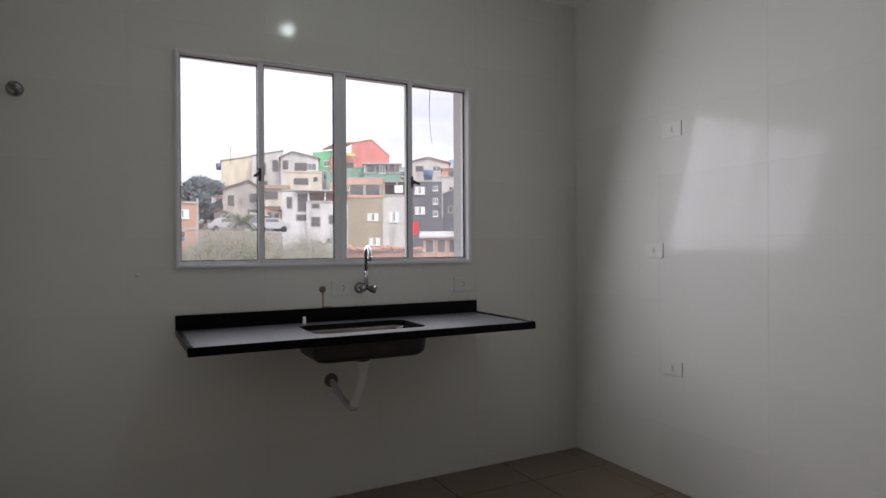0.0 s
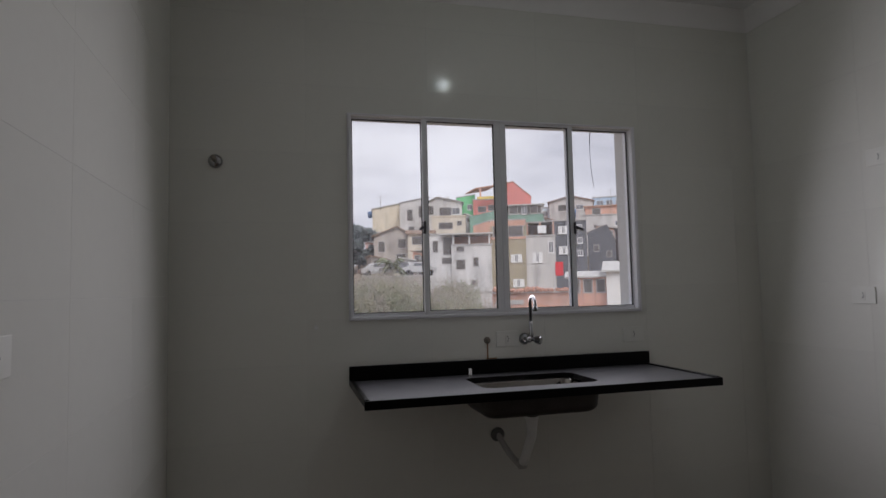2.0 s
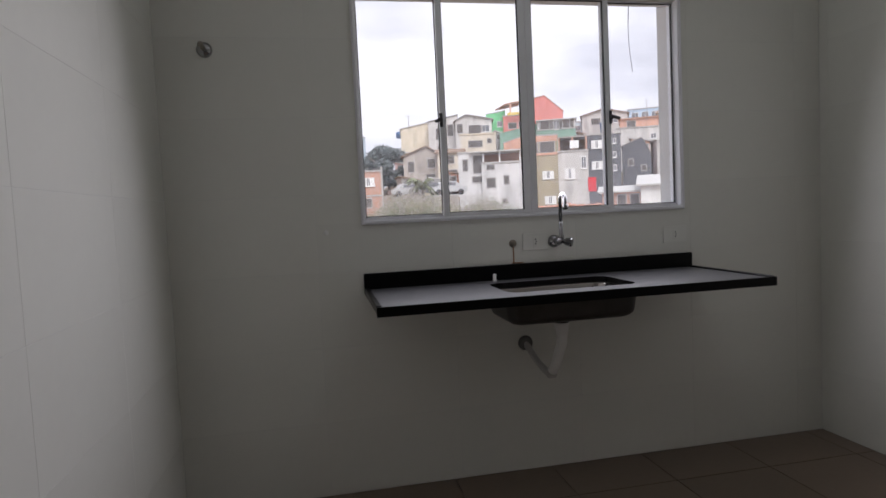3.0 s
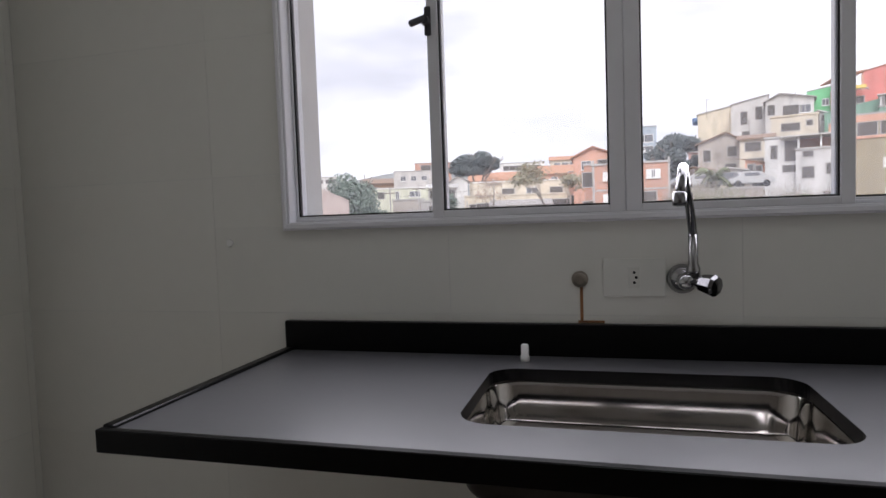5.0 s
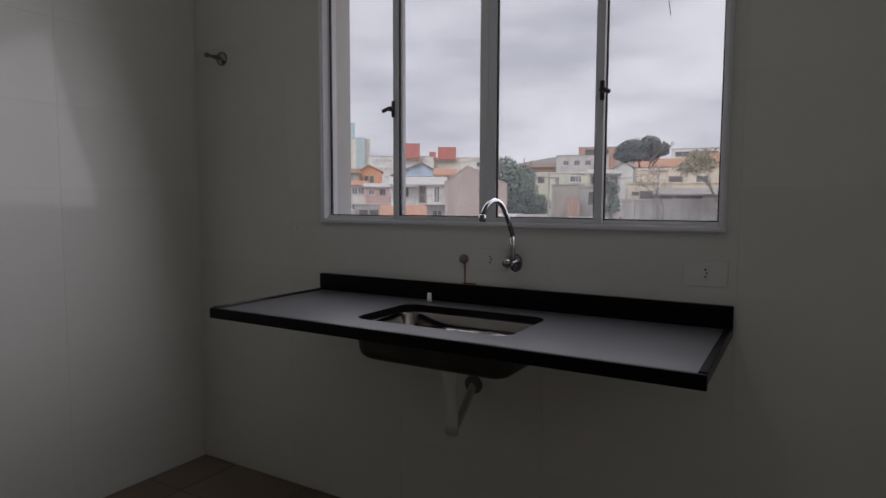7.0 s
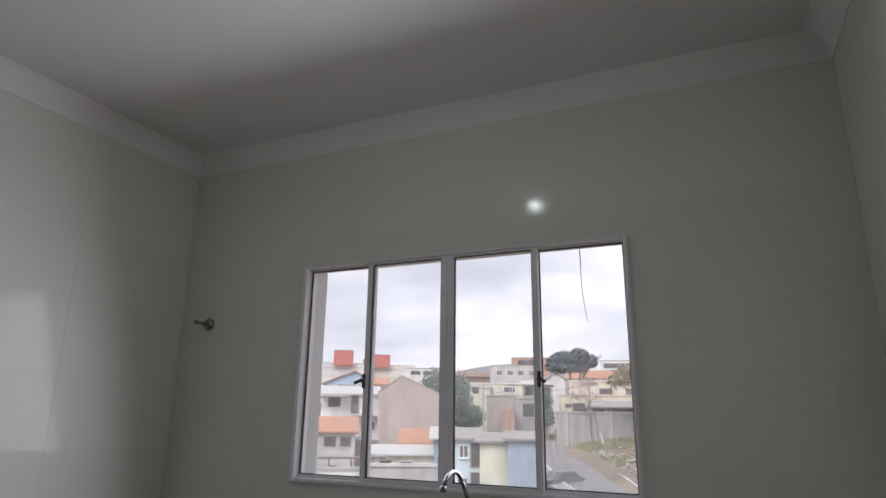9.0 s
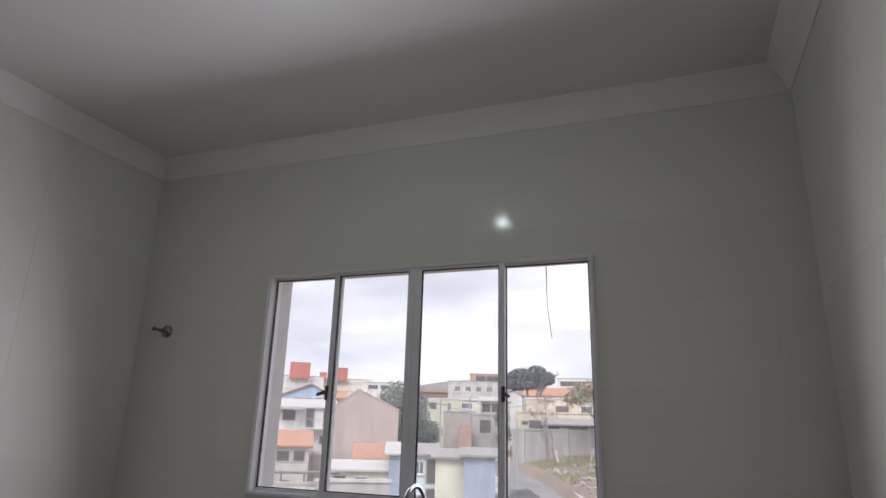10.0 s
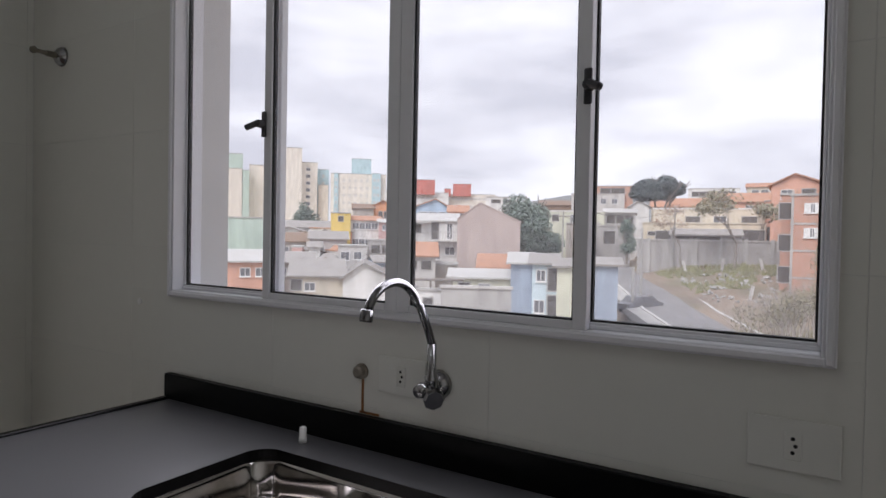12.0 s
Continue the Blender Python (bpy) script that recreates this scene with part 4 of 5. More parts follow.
house(-30.6, -28.9, 4.42, 220, "tank", "brick red water tank block on a roof", base=3.3, name="tank_block", cat="water tank", depth=6)
house(-31.4, -30.8, 3.95, 219, "tank", "small red stair head on a roof", base=3.3, name="tank_block", cat="water tank", depth=4)
house(-27.5, -24.3, 3.25, 150, "white", "white flat-roofed building with wide windows", wins=[(0.3, 0.6, 2.2, 0.8, "o"), (0.65, 0.6, 2.2, 0.8, "o")])

# the valley houses
rnd = random.Random(5)
house(-55, -47.9, 0.8, 95, "mint", "mint green windowless workshop wall", roof="flat")
house(-53, -47.2, -3.0, 56, "salmon", "low orange house with a pale roof", roof="ridge", rise=0.8, roof_mat="sheet", wins=[(0.62, 0.6, 0.9, 0.8, "w"), (0.85, 0.6, 0.9, 0.8, "w")])
house(-46.5, -41.0, 0.1, 115, "pale", "low pale house with a fibre cement roof", roof="ridge", rise=1.2, roof_mat="fibre", wins=grid(3, 1, 1, 3, 1.4, 1.1))
house(-47, -43.6, -1.2, 92, "old", "weathered house with a brown roof", roof="ridge", rise=1.2, roof_mat="brown", wins=grid(2, 1, 0.8, 3, 1.2, 1.1))
house(-43.8, -40.4, -0.9, 88, "grey", "grey house with a fibre cement roof", roof="ridge", rise=1.0, roof_mat="fibre", wins=grid(2, 1, 0.8, 3, 1.2, 1.0))
house(-41.9, -40.1, 1.45, 103, "yellow", "small bright yellow roof room", wins=[(0.5, 0.5, 0.8, 0.8, "o")])
house(-40.1, -37.4, 0.9, 104, "white", "white house with a terrace", wins=grid(4, 2, 0.5, 2.7, 1.2, 1.1), roof="ridge", rise=0.7, roof_mat="terracotta")
house(-37.5, -35.2, 0.75, 101, "pink", "pink upper storey with small windows", wins=[(0.25, 0.5, 0.9, 0.9, "w"), (0.7, 0.5, 0.9, 0.9, "o")], roof="ridge", rise=0.5, roof_mat="sheet")
house(-39.9, -38.0, 2.0, 120, "old", "old house under a brown pitched roof", roof="ridge", rise=0.9, roof_mat="brown")
house(-38.3, -35.9, 2.1, 122, "orange", "orange gabled house among close neighbours", roof="gable", rise=1.3, roof_mat="terracotta", wins=[(0.4, 0.8, 0.7, 1.3, "o"), (0.6, 0.8, 0.7, 1.3, "o")])
house(-41.2, -38.6, -1.6, 74, "pale", "pale two-storey house with small windows", wins=[(0.25, 0.6, 1.1, 1.1, "w"), (0.7, 0.6, 1.0, 1.0, "w"), (0.3, 3.2, 1.0, 0.9, "o"), (0.75, 3.2, 1.1, 1.0, "w")])
house(-38.5, -35.0, -1.0, 80, "grey", "bare cement house with a flat roof", wins=grid(3, 2, 0.6, 2.8, 1.1, 1.1, "o"))
house(-47, -43.4, -3.1, 66, "old", "low weathered house with a grey roof", roof="ridge", rise=0.9, roof_mat="fibre", wins=grid(3, 1, 0.6, 2.5, 1, 0.9))
house(-45.4, -40.6, -4.3, 55, "cream", "cream shed with a wide grey roof", roof="ridge", rise=1.2, roof_mat="fibre", depth=10, wins=[(0.1, 0.4, 0.9, 0.9, "o"), (0.35, 0.6, 1.0, 0.8, "w")])
house(-40.7, -36.2, -4.5, 54, "white", "white gable wall of a shed", roof="gable", rise=1.25, roof_mat="fibre", depth=10, peak=0.42)
house(-34.9, -30.4, 1.9, 92, "blue", "light blue gabled house with a strip of windows", roof="gable", rise=1.7, roof_mat="terracotta", peak=0.60,
      wins=[(0.35, 0.15, 1.3, 0.7, "w"), (0.55, 0.15, 1.3, 0.7, "w"), (0.74, 0.15, 1.1, 0.7, "w"), (0.2, 1.6, 1.2, 0.8, "w"), (0.6, 1.6, 1.2, 0.8, "o")])
ob, m, w, h, local = house(-35.2, -30.0, 1.0, 72, "white", "white two-storey house with balconies", roof="ridge", rise=0.9, roof_mat="sheet", depth=9,
                           wins=[(0.22, 0.5, 1.3, 1.0, "o"), (0.58, 0.3, 0.8, 1.9, "o"), (0.84, 0.3, 0.7, 1.9, "w"), (0.2, 3.0, 1.6, 1.3, "o"), (0.62, 2.9, 0.8, 1.7, "w"), (0.85, 3.1, 1.2, 1.0, "w")])
balcony(local, w * 0.02, w * 0.5, h - 2.3)
balcony(local, -w * 0.5, -w * 0.04, h - 2.5)
local("canopy", box(-w * 0.5, -w * 0.02, -1.4, 0, h - 0.35, h - 0.2), P["sheet"])
house(-30.1, -24.2, 1.15, 66, "mauve", "big mauve blank gable wall of a long house", roof="gable", rise=1.75, roof_mat="mauve", peak=0.36, over=0.06, depth=16, el_right=1.0)
house(-30.9, -29.2, 1.9, 78, "salmon", "upper storey with a terracotta roof", roof="ridge", rise=0.8, roof_mat="terracotta", depth=6, wins=[(0.5, 0.27, 1.2, 0.8, "w")])
house(-36.0, -32.1, -2.3, 56, "pale", "pale house with a terracotta roof", roof="ridge", rise=1.1, roof_mat="terracotta", depth=7,
      wins=[(0.42, 0.5, 1.0, 0.8, "o"), (0.78, 0.5, 0.9, 0.8, "o"), (0.5, 2.9, 0.7, 0.6, "o")])
house(-32.3, -30.0, -3.2, 58, "old", "weathered lean-to wall among close neighbours", depth=5)
house(-27.9, -24.5, -3.25, 51, "cream", "cream house under an orange tiled roof", roof="ridge", rise=0.9, roof_mat="terracotta", depth=7)
house(-30.6, -24.9, -4.2, 47, "lime", "pale yellow house with a flat sheet roof", roof="ridge", rise=0.4, roof_mat="sheet", depth=5, wins=[(0.55, 0.5, 1.0, 0.7, "w"), (0.22, 0.5, 0.8, 0.7, "o")])
# side of the pale blue house, built as a separate darker block
ob, m, w, h, local = house(-25.0, -23.0, -2.75, 46.5, "steel", "blue-grey side of the pale blue house under a low grey gable roof", roof="ridge", rise=0.55, roof_mat="sheet", depth=9, wins=())
house(-23.0, -20.75, -2.75, 45, "sky", "pale blue two-storey house front", roof="ridge", rise=0.5, roof_mat="fibre", depth=8,
      wins=[(0.35, 0.5, 0.7, 0.9, "w"), (0.3, 2.7, 0.8, 1.0, "w"), (0.85, 0.4, 0.7, 1.6, "o"), (0.85, 2.4, 0.7, 1.6, "o")])
house(-20.75, -18.15, -2.95, 43.5, "lime", "pale green blank side wall", roof="ridge", rise=0.3, roof_mat="fibre", depth=8)
house(-18.15, -15.3, -2.7, 42, "steel", "steel blue blank side wall with a dark capping", roof="ridge", rise=0.25, roof_mat="fibre", depth=7)
house(-31.5, -24.9, -5.3, 39, "concrete", "stained cement boundary wall", depth=0.25, roof_mat="pale", name="boundary_wall", cat="wall")
house(-37, -31.3, -5.6, 41, "white", "low white wall with roof beams", depth=0.3, name="boundary_wall", cat="wall", wins=[(0.75, 0.5, 0.6, 0.4, "o")])
pg = thing("roof_frame", (*bearing(-32.5, 43), level(-5.6, 43, -32)), "bare wooden pergola beams over a yard", "roof frame")
for k, e in enumerate((-4.55, -4.85)):
    x0, y0 = bearing(-35.5, 42 + k * 3)
    x1, y1 = bearing(-29.4, 42 + k * 3)
    part("beam", tube([(x0, y0, level(e, 42, -32)), (x1, y1, level(e, 42, -32))], 0.09, 6), P["bark"], pg)
for k in range(3):
    x0, y0 = bearing(-34.5 + 2 * k, 42.5)
    part("post", tube([(x0, y0, level(-9, 42, -32)), (x0, y0, level(-4.6, 42, -32))], 0.07, 6), P["bark"], pg)

# small crowded roofs, sheds and roof walls in the valley
rnd = random.Random(77)
for k in range(30):
    d = rnd.uniform(62, 112)
    a = rnd.uniform(-47, -35.2)
    el = -3.4 + (d - 62) / 50 * 3.4 + rnd.uniform(-0.5, 0.45)
    wd = rnd.uniform(0.9, 2.2)
    style = rnd.choice(("flat", "ridge", "ridge", "gable"))
    wins_ = [(rnd.uniform(0.2, 0.8), rnd.uniform(0.4, 0.7), 0.9, 0.8, rnd.choice("wwo")) for _ in range(rnd.choice((0, 1, 2)))]
    house(a, a + wd, el, d, rnd.choice(("pale", "white", "grey", "old", "cream", "salmon", "brick", "pink", "blue", "white")), "small crowded house with a patched roof", roof=style, rise=rnd.uniform(0.3, 0.9),
          roof_mat=rnd.choice(("fibre", "fibre", "sheet", "brown", "terracotta")), depth=rnd.uniform(4, 7), wins=wins_, yaw=rnd.uniform(-18, 18))
for k in range(9):
    a, d = rnd.uniform(8, 33), rnd.uniform(88, 112)
    x, y = bearing(a, d)
    e = 6.6 + rnd.uniform(-1.2, 1.6)
    mast = thing("roof_antenna", (x, y, level(e, d) - 1.2), "thin metal antenna mast on a roof", "antenna", "roof antennas")
    part("mast", tube([(x, y, level(e, d) - 1.5), (x, y, level(e, d) + 1.1)], 0.035, 5), P["bark"], mast)
    part("crossbar", tube([(x - 0.45, y, level(e, d) + 0.9), (x + 0.45, y, level(e, d) + 0.95)], 0.025, 4), P["bark"], mast)

# along the street and behind the vacant lot
house(-21.6, -16.6, 2.0, 92, "lime", "yellow-green house with a white eaves band", roof="flat", roof_mat="white", wins=[(0.12, 0.5, 0.9, 0.9, "o"), (0.42, 0.4, 0.6, 1.6, "w"), (0.75, 0.4, 1.7, 0.9, "w")])
house(-20.0, -17.0, 0.9, 84, "old", "old cement outbuilding behind the street", depth=5)
house(-17.4, -14.3, 0.7, 80, "grey", "grey block wall and shed", depth=5, wins=[(0.4, 0.6, 1.4, 1.6, "o")])
house(-18.6, -17.4, -0.2, 78, "brick", "bare orange brick pier wall", depth=1)
house(-16.6, -13.9, 2.0, 96, "pale", "pale house with a terrace", roof="ridge", rise=0.6, roof_mat="sheet", wins=grid(3, 1, 0.5, 3, 1.3, 1.2, "o"))
house(-19.6, -14.9, 3.6, 140, "pale", "large unfinished house with a brick roof room", wins=grid(4, 2, 1, 3, 1.3, 1.2))
house(-17.6, -14.2, 4.3, 141, "brick", "unfinished brick roof room with openings", depth=5, wins=[(0.3, 0.4, 2.2, 1.3, "o"), (0.62, 0.4, 2.8, 1.3, "o")])
house(-22.5, -18.5, 2.6, 150, "brown", "brown roofed house on the slope", roof="ridge", rise=1.2, roof_mat="brown")
house(-14.5, -12.8, 2.5, 110, "white", "white garage front among close neighbours", roof="gable", rise=1.0, roof_mat="sheet")
house(-12.6, -6.0, 2.5, 118, "cream", "houses with terracotta roofs on the slope", roof="ridge", rise=1.6, roof_mat="terracotta", wins=grid(4, 1, 0.6, 3, 1.2, 1.1))
house(-7.5, -2.0, 2.9, 112, "salmon", "salmon house with a broad terracotta roof", roof="ridge", rise=1.6, roof_mat="terracotta", wins=grid(3, 1, 0.6, 3, 1.2, 1.1))
house(-9.6, -5.5, 4.0, 165, "white", "pale flats high on the slope", wins=grid(6, 2, 0.7, 2.8, 1.6, 1.1, "o"))
house(-5.0, -1.6, 4.2, 150, "cream", "cream house high on the slope", wins=grid(4, 2, 0.7, 2.8, 1.5, 1.1), roof="ridge", rise=1, roof_mat="terracotta")
ob, m, w, h, local = house(-12.4, -3.4, 2.25, 82, "cream", "long cream house with a setback upper floor", depth=7, roof_mat="white",
                           wins=[(0.36, 0.9, 1.6, 1.3, "o"), (0.6, 0.8, 1.5, 1.3, "w"), (0.85, 0.9, 1.6, 1.2, "o")])
house(-13.3, -3.5, 1.0, 78, "beige", "long beige ground floor with metal doors", depth=5, roof_mat="cream",
      wins=[(0.08, 1.0, 0.8, 0.4, "o"), (0.2, 0.9, 2.2, 2.4, "o"), (0.4, 0.8, 1.5, 0.8, "o"), (0.62, 0.8, 1.5, 0.8, "o"), (0.78, 0.8, 0.9, 1.8, "o"), (0.9, 0.7, 2.4, 2.4, "o")])
house(-3.6, -1.6, 3.0, 80, "salmon", "salmon house with dark garage doors", wins=[(0.5, 0.5, 2.0, 1.3, "o"), (0.5, 3.0, 2.2, 1.8, "o")])
house(-10.8, -5.4, 0.1, 72, "grey", "open shed under a dark sheet roof", depth=6, roof="ridge", rise=0.55, roof_mat="fibre", wins=[(0.15, 0.2, 2.0, 1.2, "o"), (0.5, 0.2, 3.0, 1.0, "o")])
wl_ = house(-13.7, -2.0, -0.5, 69, "grey", "grey concrete block wall behind the vacant lot", depth=0.2, name="boundary_wall", cat="wall")
for k in range(6):
    wl_[4]("pilaster", box(-wl_[2] / 2 + wl_[2] * (k + 0.5) / 6 - 0.15, -wl_[2] / 2 + wl_[2] * (k + 0.5) / 6 + 0.15, -0.25, 0, 0, wl_[3] + 0.3), P["concrete"])


def brick_building():
    ob, m, w, h, local = house(-0.55, 5.95, 3.5, 58, "brick", "unfinished three-storey brick building with white shutters", depth=8,
                               wins=[(0.23, 0.6, 1.2, 0.8, "s"), (0.80, 0.55, 1.2, 0.8, "s"), (0.53, 0.45, 0.8, 1.0, "d"), (0.23, 2.65, 1.2, 0.75, "s"), (0.75, 2.6, 1.1, 0.75, "o"), (0.5, 5.4, 1.3, 1.0, "o")])
    for k in range(3):
        local("floor_slab", box(-w / 2 - 0.05, w / 2 + 0.05, -0.05, 0.1, h - 2.2 * (k + 1) - 0.15, h - 2.2 * (k + 1)), P["concrete"])
    for u in (0.0, 0.55, 0.985):
        local("column", box(-w / 2 + u * w, -w / 2 + u * w + 0.18, -0.04, 0.1, 0, h + 0.5), P["concrete"])
    for k in range(7):
        x = -w / 2 + w * (0.05 + 0.15 * k)
        local("rebar", tube([(x, 0.3, h), (x + 0.03, 0.3, h + 0.55)], 0.03, 5), P["bark"])


brick_building()
house(-1.3, -0.58, 3.55, 60, "brick", "brick stair side with dark openings", o=RIGHT_O, depth=6, wins=[(0.45, 0.7, 0.9, 1.3, "o"), (0.45, 3.4, 0.9, 1.3, "o"), (0.45, 6.1, 0.9, 1.3, "o")])
house(-2.3, 1.5, 4.35, 76, "salmon", "salmon house with a tiled gable roof", o=RIGHT_O, roof="gable", rise=1.1, roof_mat="terracotta", peak=0.45, wins=[(0.3, 0.5, 1.2, 1.1, "w"), (0.7, 0.5, 1.2, 1.1, "o")])
ob, m, w, h, local = house(1.25, 4.8, 6.95, 108, "office", "blue-grey office block with ribbon windows", depth=10, el_right=6.75, roof_mat="sheet", over=0.1,
                           wins=[(0.27, 1.6, 2.6, 1.3, "w"), (0.72, 1.6, 2.8, 1.3, "w"), (0.27, 3.5, 2.6, 0.8, "w"), (0.72, 3.5, 2.8, 0.8, "w"), (0.36, 6.0, 1.2, 1.0, "w"), (0.75, 5.9, 2.8, 1.0, "w")])
local("ledge", box(-w / 2, w / 2, -0.25, 0, h - 4.7, h - 4.45), P["trim"])

# the hillside houses
house(8.15, 11.2, 7.5, 112, "beige", "tall plain beige side wall", roof="flat", el_right=8.1, roof_mat="sheet", over=0.2, depth=12)
house(7.6, 9.2, 5.3, 104, "cream", "cream house with an open terrace", wins=[(0.6, 0.3, 2.2, 1.2, "o"), (0.2, 2.6, 1.2, 1.1, "w")])
house(10.75, 13.5, 8.05, 106, "pale", "weathered grey building with tall openings", el_right=8.6, roof_mat="fibre", over=0.15, wins=[(0.35, 1.2, 0.9, 1.9, "o"), (0.75, 0.6, 0.9, 1.9, "o"), (0.4, 4.2, 1.0, 1.2, "o")])
house(13.3, 16.7, 8.05, 102, "pale", "grey house with a hipped roof and verandah", roof="gable", rise=0.9, roof_mat="fibre", peak=0.3,
      wins=[(0.55, 0.9, 2.2, 1.3, "o"), (0.82, 0.9, 1.5, 1.2, "w"), (0.12, 0.6, 0.9, 1.4, "o")])
house(8.2, 11.7, 5.0, 84, "old", "old patched house with a tiled gable", roof="gable", rise=1.2, roof_mat="brown", peak=0.62, wins=[(0.2, 0.8, 0.8, 1.4, "o"), (0.75, 0.5, 1.0, 1.2, "o"), (0.72, 2.6, 1.2, 1.3, "o")])
house(11.4, 13.9, 5.2, 82, "cream", "weathered house with brown doors", roof="ridge", rise=0.7, roof_mat="brown", wins=[(0.4, 0.5, 1.6, 1.0, "o"), (0.5, 2.4, 1.6, 1.4, "o")])
house(13.7, 17.0, 6.7, 90, "cream", "cream house with a four-light window", wins=[(0.42, 0.9, 2.0, 0.9, "o"), (0.82, 0.7, 0.6, 0.6, "o")], roof_mat="beige")
house(16.2, 18.0, 8.45, 106, "green", "bright green house among close neighbours", wins=[(0.7, 1.2, 0.9, 1.0, "w"), (0.7, 3.6, 0.9, 0.9, "o")], el_right=8.7, over=0.05)
house(17.8, 20.2, 8.2, 105, "red", "salmon red house with a roofed terrace", wins=[(0.35, 1.2, 1.3, 0.9, "o"), (0.75, 1.0, 1.3, 0.9, "o")])
ob, m, w, h, local = house(19.85, 23.3, 9.45, 107, "red", "tall salmon red gable wall", roof="gable", rise=0.65, roof_mat="terracotta", peak=0.52, over=0.12, el_right=8.35, depth=10)
tr = thing("roof_terrace", (*bearing(19.2, 106), level(7.6, 106)), "roofed terrace of a red house with yellow parapet", "terrace")
for a in (18.5, 19.85):
    x, y = bearing(a, 104)
    part("post", box(x - 0.12, x + 0.12, y - 0.12, y + 0.12, level(8.1, 104), level(9.28, 104)), P["salmon"], tr)
xa, ya = bearing(18.2, 104)
xb, yb = bearing(20.1, 104)
part("parapet", tube([(xa, ya, level(8.4, 104)), (xb, yb, level(8.4, 104))], 0.3, 4), P["yellow"], tr)
bm = bmesh.new()
vs = [bm.verts.new(v) for v in ((xa - 0.3, ya, level(9.25, 104)), (xb, yb, level(9.52, 104)), (xb, yb + 6, level(9.52, 104)), (xa - 0.3, ya + 6, level(9.25, 104)))]
r_ = bmesh.ops.extrude_face_region(bm, geom=[bm.faces.new(vs)])
bmesh.ops.translate(bm, vec=(0, 0, 0.2), verts=[v for v in r_["geom"] if isinstance(v, bmesh.types.BMVert)])
part("roof", bm, P["terracotta"], tr)
house(17.4, 21.6, 6.6, 96, "teal", "teal stepped lower storey", roof="flat", el_right=7.4, over=0.05, roof_mat="teal", wins=[(0.25, 1.6, 0.9, 0.8, "o")])
ob, m, w, h, local = house(20.9, 24.4, 6.7, 94, "teal", "teal house with a covered balcony", wins=[(0.2, -1.35, 1.2, 1.2, "o"), (0.5, -1.4, 0.9, 1.4, "w"), (0.75, -1.35, 1.0, 1.2, "o")])
local("back_room", box(-w / 2, w / 2, 1.2, 5, h, h + 1.5), P["pale"])
local("balcony_roof", box(-w / 2 - 0.2, w / 2 + 0.2, -0.3, 5, h + 1.45, h + 1.6), P["sheet"])
for u in (0.03, 0.5, 0.97):
    local("post", box(-w / 2 + u * w - 0.07, -w / 2 + u * w + 0.07, 0, 0.14, h, h + 1.5), P["trim"])
ob, m, w, h, local = house(19.3, 22.65, 6.2, 71, "olive", "olive four-storey house with a salmon top floor", depth=9,
                           wins=[(0.27, 0.7, 1.5, 1.2, "o"), (0.72, 0.7, 1.6, 1.2, "o"), (0.72, 4.0, 1.3, 0.95, "s"), (0.76, 6.9, 1.3, 0.95, "s")], bands=[(0.0, 0.62, "salmon", 0, 1), (1.95, 0.25, "salmon", 0, 1)])
ob, m, w, h, local = house(22.65, 25.4, 4.6, 71.3, "pale", "pale grey house with a roof terrace", depth=9, wins=[(0.38, 1.9, 1.2, 1.2, "s"), (0.85, 0.6, 0.6, 1.4, "w")])
local("terrace_roof", box(-w / 2, w / 2, 0.5, 6, h + 1.7, h + 1.85), P["fibre"])
local("terrace_back", box(-w / 2, w / 2, 3.5, 6, h + 0.15, h + 1.7), P["brown"])
for u in (0.05, 0.5, 0.95):
    local("post", box(-w / 2 + u * w - 0.1, -w / 2 + u * w + 0.1, 0.5, 0.7, h, h + 1.7), P["brick"])
local("washing", box(-0.3, 0.7, 0.25, 0.3, h + 0.4, h + 1.3), P["trim"], "white washing on a line")
ob, m, w, h, local = house(13.3, 15.5, 5.0, 66.5, "chalk", "white stepped house with an open stair", depth=9, wins=[(0.3, 0.7, 0.5, 1.2, "o"), (0.85, 0.3, 1.0, 1.9, "o"), (0.85, 2.6, 1.3, 0.6, "o")])
ob, m, w, h, local = house(15.5, 19.35, 3.95, 66, "chalk", "white house with a brick terrace under a corrugated roof", depth=9,
                           wins=[(0.22, 0.2, 0.8, 0.45, "o"), (0.22, 1.6, 0.9, 1.0, "o"), (0.6, 1.4, 0.5, 0.9, "o"), (0.2, 4.2, 0.9, 1.3, "w"), (0.55, 3.9, 0.5, 0.5, "o")])
local("terrace_back", box(-w / 2, w / 2, 3.0, 6, h + 0.1, h + 1.25), P["brick"])
local("terrace_roof", box(-w / 2 - 1.2, w / 2 + 0.2, -0.3, 6, h + 1.25, h + 1.38), P["sheet"])
for u in (0.05, 0.45, 0.95):
    local("post", box(-w / 2 + u * w - 0.08, -w / 2 + u * w + 0.08, 0.2, 0.36, h, h + 1.25), P["trim"])
house(17.7, 19.5, 5.75, 78, "salmon", "bare salmon brick upper wall", el_right=6.3, over=0.05, depth=5)
ob, m, w, h, local = house(25.2, 28.3, 5.95, 72, "dark", "dark slate house with white windows", depth=9, wins=[(0.32, 0.6, 1.2, 0.9, "s"), (0.8, 0.5, 0.6, 0.6, "w"), (0.32, 3.0, 1.2, 0.9, "s"), (0.8, 2.0, 0.6, 0.7, "w"), (0.8, 3.5, 0.6, 0.7, "w")])
house(28.4, 30.9, 4.75, 76, "dark", "dark stained lean-to wall", depth=6, roof="gable", rise=0.9, peak=0.7, el_right=3.9, over=0.1, roof_mat="fibre", wins=[(0.3, 1.6, 0.5, 0.7, "o"), (0.75, 2.4, 0.5, 0.6, "o")])
